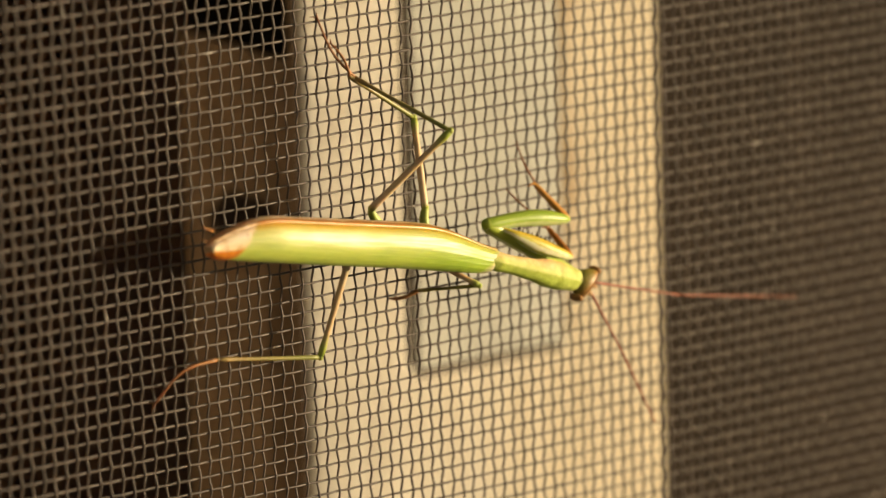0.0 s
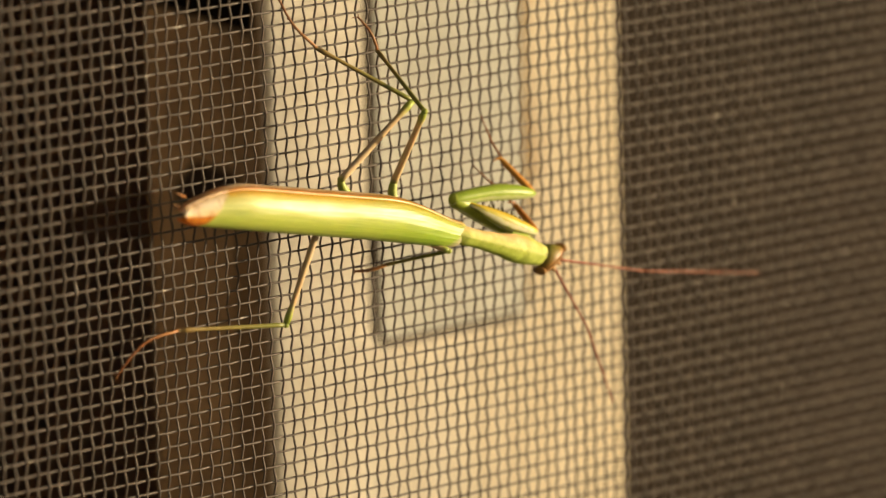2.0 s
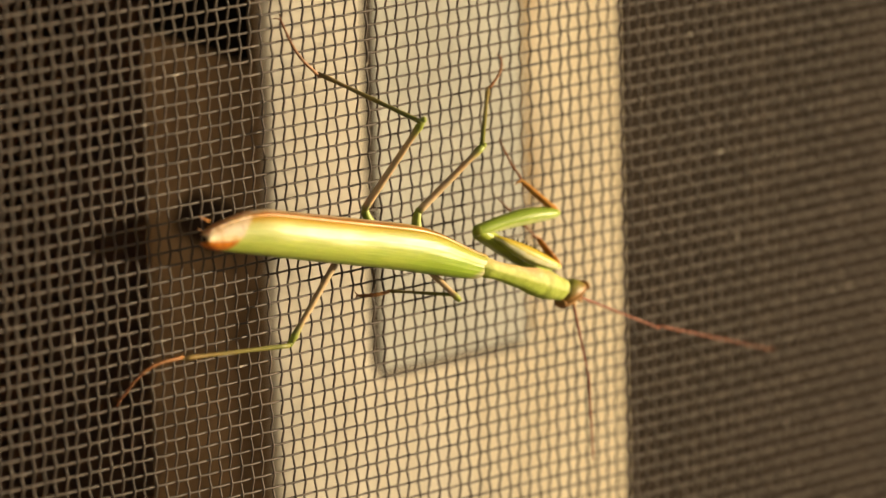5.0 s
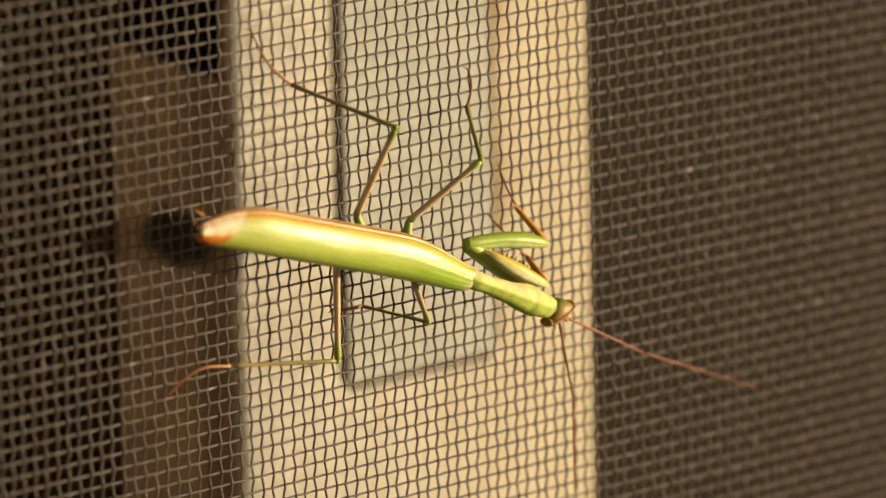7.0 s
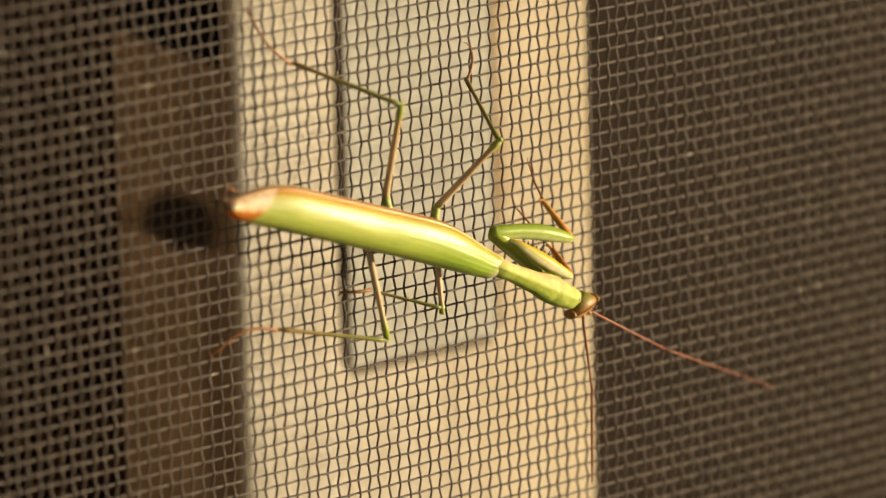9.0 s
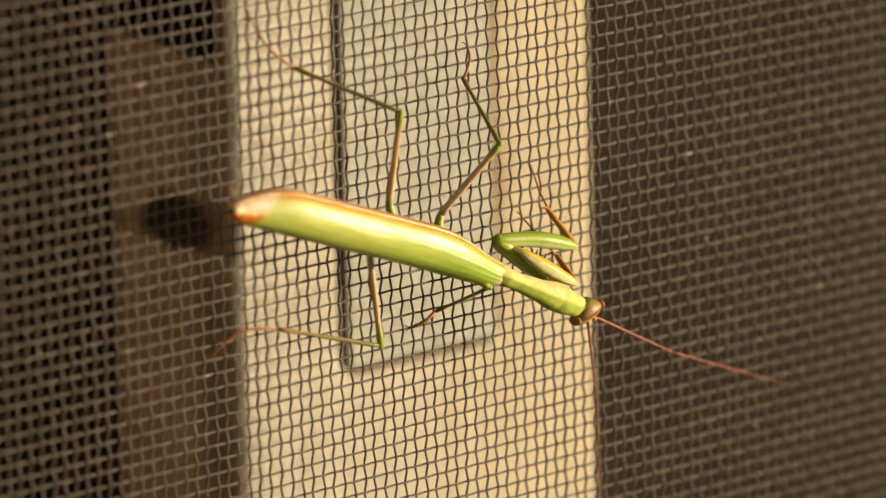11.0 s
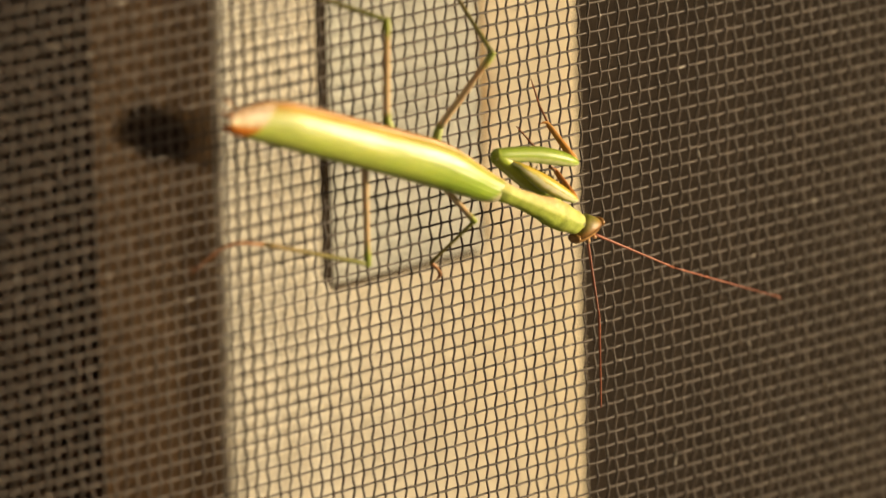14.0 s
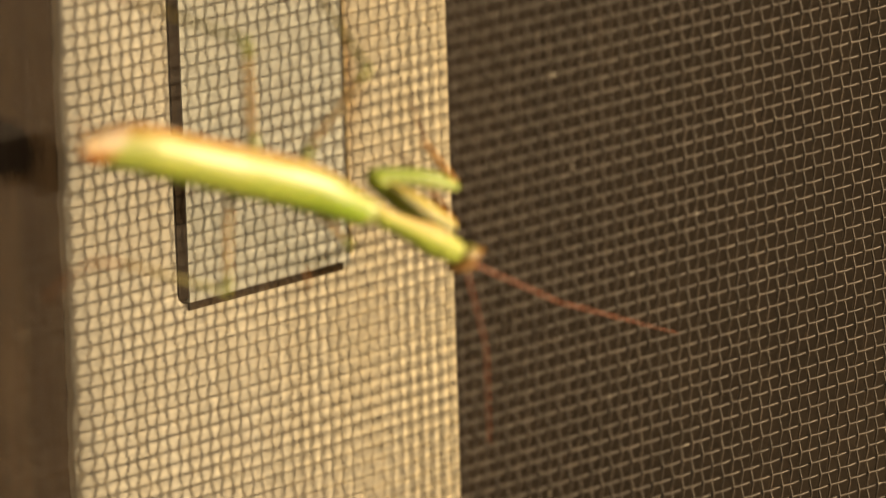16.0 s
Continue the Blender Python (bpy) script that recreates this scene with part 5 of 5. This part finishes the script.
    walk(hind_far_tibia, [(0, bone(-62.07, -3.24, 17.48, -74.40, -1.80, 18.92)), (0.5, bone(-62.30, -3.48, 17.79, -74.64, -1.80, 18.90)),
        (1, bone(-62.54, -3.70, 18.14, -74.88, -1.80, 18.89)), (1.5, bone(-62.83, -3.91, 17.87, -75.11, -1.80, 18.87)),
        (2, bone(-63.07, -4.17, 18.07, -75.31, -1.80, 19.06)), (2.5, bone(-63.28, -4.32, 18.57, -75.50, -1.80, 19.26)),
        (3, bone(-63.45, -4.30, 19.55, -75.70, -1.80, 19.45)), (5.5, bone(-62.04, -3.51, 21.60, -74.39, -1.80, 22.51)),
        (6, bone(-61.56, -2.00, 23.32, -74.06, -1.80, 23.49)), (6.5, bone(-50.11, -4.55, 20.14, -62.27, -1.80, 21.03)),
        (7, bone(-51.75, -4.19, 19.72, -63.96, -1.80, 20.96)), (7.5, bone(-49.01, -5.05, 20.32, -61.01, -1.80, 21.57)),
        (8, bone(-46.41, -5.98, 20.47, -58.06, -1.80, 22.17)), (8.5, bone(-46.04, -5.40, 19.96, -57.81, -1.80, 22.12)),
        (11, bone(-45.63, -4.36, 18.78, -57.37, -1.80, 22.24)), (11.5, bone(-45.95, -4.59, 18.65, -57.57, -1.80, 22.31)),
        (12, bone(-46.26, -4.82, 18.59, -57.78, -1.80, 22.37)), (12.5, bone(-46.47, -4.83, 18.85, -57.95, -1.80, 22.74)),
        (13, bone(-46.28, -4.57, 18.90, -57.86, -1.80, 22.73)), (13.5, bone(-46.15, -4.29, 18.82, -57.76, -1.80, 22.71)),
        (14, bone(-45.26, -4.07, 19.05, -56.96, -1.80, 22.82)), (14.5, bone(-44.46, -3.76, 18.96, -56.15, -1.80, 22.92)),
        (15, bone(-43.37, -3.32, 18.23, -54.81, -1.80, 23.04)), (15.5, bone(-41.83, -2.84, 18.71, -53.47, -1.80, 23.15)),
        (16, bone(-43.22, -3.34, 18.56, -54.61, -1.80, 23.46))])
    walk(hind_far_tarsus, [(0, bone(-74.40, -1.80, 18.92, -81.79, -0.35, 15.28)), (0.5, bone(-74.64, -1.80, 18.90, -81.91, -0.35, 15.26)),
        (1, bone(-74.88, -1.80, 18.89, -82.03, -0.35, 15.23)), (1.5, bone(-75.11, -1.80, 18.87, -82.15, -0.35, 15.21)),
        (2, bone(-75.31, -1.80, 19.06, -82.37, -0.35, 15.38)), (2.5, bone(-75.50, -1.80, 19.26, -82.60, -0.35, 15.54)),
        (3, bone(-75.70, -1.80, 19.45, -82.83, -0.35, 15.71)), (5.5, bone(-74.39, -1.80, 22.51, -82.06, -0.35, 18.98)),
        (6, bone(-74.06, -1.80, 23.49, -82.65, -0.35, 19.70)), (6.5, bone(-62.27, -1.80, 21.03, -70.65, -0.35, 17.79)),
        (7, bone(-63.96, -1.80, 20.96, -72.73, -0.35, 18.71)), (7.5, bone(-61.01, -1.80, 21.57, -69.39, -0.35, 19.59)),
        (8, bone(-58.06, -1.80, 22.17, -66.04, -0.35, 20.46)), (8.5, bone(-57.81, -1.80, 22.12, -65.79, -0.35, 20.69)),
        (11, bone(-57.37, -1.80, 22.24, -65.09, -0.35, 20.50)), (11.5, bone(-57.57, -1.80, 22.31, -65.06, -0.35, 20.77)),
        (12, bone(-57.78, -1.80, 22.37, -65.03, -0.35, 21.03)), (12.5, bone(-57.95, -1.80, 22.74, -65.66, -0.35, 20.82)),
        (13, bone(-57.86, -1.80, 22.73, -65.67, -0.35, 21.07)), (13.5, bone(-57.76, -1.80, 22.71, -65.67, -0.35, 21.32)),
        (14, bone(-56.96, -1.80, 22.82, -64.76, -0.35, 21.46)), (14.5, bone(-56.15, -1.80, 22.92, -63.85, -0.35, 21.60)),
        (15, bone(-54.81, -1.80, 23.04, -62.17, -0.35, 21.49)), (15.5, bone(-53.47, -1.80, 23.15, -60.48, -0.35, 21.38)),
        (16, bone(-54.61, -1.80, 23.46, -61.70, -0.35, 21.74))])
    walk(middle_far_femur, [(0, bone(-47.82, -4.50, 25.48, -44.85, -8.32, 22.87)), (0.5, bone(-47.38, -4.50, 25.42, -44.54, -8.28, 22.60)),
        (1, bone(-47.41, -4.50, 25.63, -44.38, -8.20, 22.91)), (1.5, bone(-46.89, -4.50, 24.92, -44.00, -8.21, 22.07)),
        (2, bone(-47.54, -4.50, 25.33, -43.65, -7.79, 23.25)), (2.5, bone(-47.12, -4.50, 25.47, -42.97, -7.32, 23.23)),
        (3, bone(-45.79, -4.50, 25.40, -42.22, -6.77, 21.88)), (5.5, bone(-44.45, -4.50, 27.00, -41.23, -6.33, 22.93)),
        (6, bone(-43.21, -4.50, 27.67, -41.11, -6.09, 22.84)), (6.5, bone(-38.62, -4.50, 27.95, -40.61, -5.28, 22.89)),
        (7, bone(-41.64, -4.50, 27.18, -42.08, -7.37, 22.51)), (7.5, bone(-41.38, -4.50, 27.44, -41.36, -6.91, 22.50)),
        (8, bone(-40.25, -4.50, 27.04, -40.86, -6.33, 21.89)), (8.5, bone(-38.93, -4.50, 26.78, -40.30, -5.64, 21.57)),
        (11, bone(-37.24, -4.50, 25.62, -33.51, -7.77, 23.24)), (11.5, bone(-36.86, -4.50, 25.59, -33.33, -7.14, 22.29)),
        (12, bone(-36.65, -4.50, 25.56, -34.07, -7.08, 21.44)), (12.5, bone(-36.91, -4.50, 25.78, -34.53, -7.08, 21.54)),
        (13, bone(-36.67, -4.50, 25.82, -33.87, -6.81, 21.68)), (13.5, bone(-35.92, -4.50, 25.72, -32.94, -6.48, 21.55)),
        (14, bone(-35.81, -4.50, 25.85, -33.14, -6.77, 21.61)), (14.5, bone(-33.19, -4.50, 25.55, -30.15, -6.56, 21.46)),
        (15, bone(-32.87, -4.50, 24.95, -30.25, -7.39, 21.08)), (15.5, bone(-33.41, -4.50, 25.39, -31.15, -7.70, 21.53)),
        (16, bone(-33.59, -4.50, 25.34, -31.86, -8.06, 21.53))])
    walk(middle_far_tibia, [(0, bone(-44.85, -8.32, 22.87, -47.22, -1.80, 21.91)), (0.5, bone(-44.54, -8.28, 22.60, -47.05, -1.80, 21.74)),
        (1, bone(-44.38, -8.20, 22.91, -46.89, -1.80, 21.57)), (1.5, bone(-44.00, -8.21, 22.07, -46.72, -1.80, 21.40)),
        (2, bone(-43.65, -7.79, 23.25, -46.87, -1.80, 21.58)), (2.5, bone(-42.97, -7.32, 23.23, -47.01, -1.80, 21.76)),
        (3, bone(-42.22, -6.77, 21.88, -47.15, -1.80, 21.95)), (5.5, bone(-41.23, -6.33, 22.93, -46.50, -1.80, 23.74)),
        (6, bone(-41.11, -6.09, 22.84, -46.51, -1.80, 24.01)), (6.5, bone(-40.61, -5.28, 22.89, -46.52, -1.80, 24.28)),
        (7, bone(-42.08, -7.37, 22.51, -46.02, -1.80, 24.06)), (7.5, bone(-41.36, -6.91, 22.50, -45.88, -1.80, 24.07)),
        (8, bone(-40.86, -6.33, 21.89, -45.73, -1.80, 24.09)), (8.5, bone(-40.30, -5.64, 21.57, -45.58, -1.80, 24.11)),
        (11, bone(-33.51, -7.77, 23.24, -35.57, -1.80, 20.21)), (11.5, bone(-33.33, -7.14, 22.29, -32.56, -1.80, 17.84)),
        (12, bone(-34.07, -7.08, 21.44, -33.09, -1.80, 16.95)), (12.5, bone(-34.53, -7.08, 21.54, -33.76, -1.80, 17.01)),
        (13, bone(-33.87, -6.81, 21.68, -34.14, -1.80, 16.80)), (13.5, bone(-32.94, -6.48, 21.55, -34.51, -1.80, 16.59)),
        (14, bone(-33.14, -6.77, 21.61, -34.46, -1.80, 16.86)), (14.5, bone(-30.15, -6.56, 21.46, -32.34, -1.80, 16.82)),
        (15, bone(-30.25, -7.39, 21.08, -32.18, -1.80, 17.34)), (15.5, bone(-31.15, -7.70, 21.53, -32.02, -1.80, 17.87)),
        (16, bone(-31.86, -8.06, 21.53, -31.86, -1.80, 18.39))])
    walk(middle_far_tarsus, [(0, bone(-47.22, -1.80, 21.91, -48.07, -0.35, 21.46)), (0.5, bone(-47.05, -1.80, 21.74, -48.11, -0.35, 21.32)),
        (1, bone(-46.89, -1.80, 21.57, -48.16, -0.35, 21.17)), (1.5, bone(-46.72, -1.80, 21.40, -48.20, -0.35, 21.03)),
        (2, bone(-46.87, -1.80, 21.58, -48.38, -0.35, 21.20)), (2.5, bone(-47.01, -1.80, 21.76, -48.56, -0.35, 21.36)),
        (3, bone(-47.15, -1.80, 21.95, -48.74, -0.35, 21.53)), (5.5, bone(-46.50, -1.80, 23.74, -48.81, -0.35, 23.63)),
        (6, bone(-46.51, -1.80, 24.01, -48.96, -0.35, 23.78)), (6.5, bone(-46.52, -1.80, 24.28, -49.11, -0.35, 23.93)),
        (7, bone(-46.02, -1.80, 24.06, -48.97, -0.35, 24.00)), (7.5, bone(-45.88, -1.80, 24.07, -49.04, -0.35, 24.07)),
        (8, bone(-45.73, -1.80, 24.09, -49.11, -0.35, 24.15)), (8.5, bone(-45.58, -1.80, 24.11, -49.18, -0.35, 24.22)),
        (11, bone(-35.57, -1.80, 20.21, -39.01, -0.35, 18.48)), (11.5, bone(-32.56, -1.80, 17.84, -32.79, -0.35, 14.88)),
        (12, bone(-33.09, -1.80, 16.95, -31.81, -0.35, 13.43)), (12.5, bone(-33.76, -1.80, 17.01, -32.08, -0.35, 13.78)),
        (13, bone(-34.14, -1.80, 16.80, -32.08, -0.35, 13.95)), (13.5, bone(-34.51, -1.80, 16.59, -32.08, -0.35, 14.11)),
        (14, bone(-34.46, -1.80, 16.86, -31.96, -0.35, 14.43)), (14.5, bone(-32.34, -1.80, 16.82, -30.93, -0.35, 14.66)),
        (15, bone(-32.18, -1.80, 17.34, -30.89, -0.35, 15.09)), (15.5, bone(-32.02, -1.80, 17.87, -30.85, -0.35, 15.51)),
        (16, bone(-31.86, -1.80, 18.39, -30.82, -0.35, 15.93))])
    walk(antenna_upper_base, [(0, bone(-28.89, -8.17, 20.90, -15.71, -7.49, 17.59)), (0.5, bone(-28.51, -8.17, 20.58, -15.33, -7.48, 17.29)),
        (1, bone(-28.53, -8.16, 20.78, -15.30, -7.45, 17.73)), (1.5, bone(-28.08, -8.17, 19.84, -14.85, -7.48, 16.80)),
        (2, bone(-28.72, -8.17, 20.28, -15.52, -7.47, 17.08)), (2.5, bone(-28.33, -8.16, 20.35, -15.20, -7.46, 16.88)),
        (3, bone(-27.05, -8.17, 20.13, -14.02, -7.46, 16.32)), (5.5, bone(-26.03, -8.17, 20.86, -13.66, -7.45, 15.26)),
        (6, bone(-24.78, -8.15, 21.54, -12.35, -7.44, 16.06)), (6.5, bone(-20.33, -8.15, 21.43, -8.02, -7.46, 15.70)),
        (7, bone(-23.56, -8.16, 20.09, -11.38, -7.50, 14.08)), (7.5, bone(-23.38, -8.16, 20.16, -11.26, -7.50, 14.04)),
        (8, bone(-22.32, -8.17, 19.62, -10.24, -7.52, 13.40)), (8.5, bone(-21.13, -8.18, 19.05, -9.14, -7.55, 12.66)),
        (11, bone(-19.39, -8.19, 17.93, -7.23, -7.55, 11.87)), (11.5, bone(-18.98, -8.19, 17.95, -6.84, -7.53, 11.85)),
        (12, bone(-18.74, -8.19, 17.98, -6.61, -7.52, 11.86)), (12.5, bone(-19.09, -8.18, 18.01, -7.09, -7.50, 11.64)),
        (13, bone(-18.85, -8.18, 18.04, -6.74, -7.52, 11.89)), (13.5, bone(-18.13, -8.18, 17.89, -5.94, -7.55, 11.89)),
        (14, bone(-18.09, -8.17, 17.86, -5.85, -7.56, 11.96)), (14.5, bone(-15.59, -8.17, 17.30, -3.35, -7.57, 11.40)),
        (15, bone(-15.40, -8.19, 16.50, -3.29, -7.61, 10.34)), (15.5, bone(-16.04, -8.16, 16.79, -4.05, -7.56, 10.41)),
        (16, bone(-16.19, -8.16, 16.79, -4.17, -7.55, 10.46))])
    walk(antenna_upper_tip, [(0, bone(-15.71, -7.49, 17.59, 4.54, -3.99, 14.08)), (0.5, bone(-15.33, -7.48, 17.29, 5.21, -3.98, 13.66)),
        (1, bone(-15.30, -7.45, 17.73, 5.59, -3.94, 14.30)), (1.5, bone(-14.85, -7.48, 16.80, 6.34, -3.98, 13.22)),
        (2, bone(-15.52, -7.47, 17.08, 5.72, -3.97, 13.36)), (2.5, bone(-15.20, -7.46, 16.88, 6.06, -3.95, 12.84)),
        (3, bone(-14.02, -7.46, 16.32, 7.25, -3.96, 11.85)), (5.5, bone(-13.66, -7.45, 15.26, 7.49, -3.95, 8.47)),
        (6, bone(-12.35, -7.44, 16.06, 9.02, -3.92, 9.22)), (6.5, bone(-8.02, -7.46, 15.70, 13.38, -3.94, 8.21)),
        (7, bone(-11.38, -7.50, 14.08, 10.01, -4.00, 5.88)), (7.5, bone(-11.26, -7.50, 14.04, 9.89, -3.99, 5.73)),
        (8, bone(-10.24, -7.52, 13.40, 10.70, -4.02, 5.04)), (8.5, bone(-9.14, -7.55, 12.66, 11.53, -4.07, 4.10)),
        (11, bone(-7.23, -7.55, 11.87, 12.91, -4.05, 4.40)), (11.5, bone(-6.84, -7.53, 11.85, 13.45, -4.03, 4.40)),
        (12, bone(-6.61, -7.52, 11.86, 13.85, -4.02, 4.46)), (12.5, bone(-7.09, -7.50, 11.64, 13.39, -4.00, 3.92)),
        (13, bone(-6.74, -7.52, 11.89, 12.89, -4.03, 4.57)), (13.5, bone(-5.94, -7.55, 11.89, 12.80, -4.07, 4.91)),
        (14, bone(-5.85, -7.56, 11.96, 11.98, -4.07, 5.25)), (14.5, bone(-3.35, -7.57, 11.40, 13.52, -4.07, 4.85)),
        (15, bone(-3.29, -7.61, 10.34, 14.27, -4.14, 3.35)), (15.5, bone(-4.05, -7.56, 10.41, 14.20, -4.06, 3.00)),
        (16, bone(-4.17, -7.55, 10.46, 14.93, -4.05, 3.04))])
    walk(antenna_lower_base, [(0, bone(-29.30, -8.16, 20.21, -25.07, -8.46, 13.05)), (0.5, bone(-28.95, -8.16, 19.91, -24.63, -8.46, 12.81)),
        (1, bone(-29.00, -8.14, 20.13, -24.46, -8.44, 13.17)), (1.5, bone(-28.58, -8.15, 19.21, -23.95, -8.47, 12.32)),
        (2, bone(-29.24, -8.15, 19.68, -24.83, -8.47, 12.64)), (2.5, bone(-28.88, -8.15, 19.77, -24.76, -8.48, 12.55)),
        (3, bone(-27.63, -8.15, 19.58, -23.87, -8.50, 12.17)), (5.5, bone(-26.71, -8.15, 20.43, -25.28, -8.55, 12.25)),
        (6, bone(-25.45, -8.13, 21.11, -23.87, -8.53, 12.96)), (6.5, bone(-21.01, -8.13, 21.01, -19.51, -8.53, 12.84)),
        (7, bone(-24.25, -8.14, 19.68, -22.84, -8.54, 11.49)), (7.5, bone(-24.07, -8.14, 19.76, -22.83, -8.53, 11.55)),
        (8, bone(-23.01, -8.15, 19.22, -21.92, -8.54, 10.99)), (8.5, bone(-21.83, -8.16, 18.67, -20.95, -8.55, 10.41)),
        (11, bone(-20.08, -8.17, 17.53, -19.39, -8.51, 9.25)), (11.5, bone(-19.67, -8.17, 17.55, -18.94, -8.52, 9.28)),
        (12, bone(-19.43, -8.17, 17.58, -18.65, -8.53, 9.31)), (12.5, bone(-19.79, -8.16, 17.62, -19.11, -8.54, 9.35)),
        (13, bone(-19.55, -8.16, 17.65, -18.65, -8.52, 9.39)), (13.5, bone(-18.83, -8.16, 17.50, -17.79, -8.50, 9.26)),
        (14, bone(-18.80, -8.15, 17.48, -17.65, -8.48, 9.24)), (14.5, bone(-16.30, -8.14, 16.93, -15.14, -8.45, 8.70)),
        (15, bone(-16.12, -8.17, 16.15, -14.78, -8.50, 7.95)), (15.5, bone(-16.77, -8.14, 16.44, -15.19, -8.48, 8.29)),
        (16, bone(-16.91, -8.13, 16.44, -14.90, -8.49, 8.38))])
    walk(antenna_lower_tip, [(0, bone(-25.07, -8.46, 13.05, -18.04, -6.46, 3.40)), (0.5, bone(-24.63, -8.46, 12.81, -17.91, -6.46, 2.96)),
        (1, bone(-24.46, -8.44, 13.17, -17.90, -6.44, 3.22)), (1.5, bone(-23.95, -8.47, 12.32, -17.72, -6.47, 2.16)),
        (2, bone(-24.83, -8.47, 12.64, -19.00, -6.47, 2.83)), (2.5, bone(-24.76, -8.48, 12.55, -19.42, -6.47, 3.05)),
        (3, bone(-23.87, -8.50, 12.17, -19.06, -6.49, 2.93)), (5.5, bone(-25.28, -8.55, 12.25, -23.13, -6.55, 4.46)),
        (6, bone(-23.87, -8.53, 12.96, -21.58, -6.52, 4.39)), (6.5, bone(-19.51, -8.53, 12.84, -17.35, -6.52, 3.44)),
        (7, bone(-22.84, -8.54, 11.49, -20.87, -6.54, 1.25)), (7.5, bone(-22.83, -8.53, 11.55, -20.94, -6.53, 1.28)),
        (8, bone(-21.92, -8.54, 10.99, -20.08, -6.54, 0.70)), (8.5, bone(-20.95, -8.55, 10.41, -19.23, -6.56, 0.09)),
        (11, bone(-19.39, -8.51, 9.25, -17.27, -6.51, -1.04)), (11.5, bone(-18.94, -8.52, 9.28, -16.86, -6.52, -0.78)),
        (12, bone(-18.65, -8.53, 9.31, -16.58, -6.53, -0.51)), (12.5, bone(-19.11, -8.54, 9.35, -17.25, -6.54, -0.27)),
        (13, bone(-18.65, -8.52, 9.39, -16.70, -6.52, -0.25)), (13.5, bone(-17.79, -8.50, 9.26, -15.79, -6.51, -0.41)),
        (14, bone(-17.65, -8.48, 9.24, -15.64, -6.48, -0.46)), (14.5, bone(-15.14, -8.45, 8.70, -13.19, -6.45, -1.05)),
        (15, bone(-14.78, -8.50, 7.95, -12.89, -6.51, -2.16)), (15.5, bone(-15.19, -8.48, 8.29, -13.36, -6.48, -2.18)),
        (16, bone(-14.90, -8.49, 8.38, -12.89, -6.49, -2.40))])


motions()
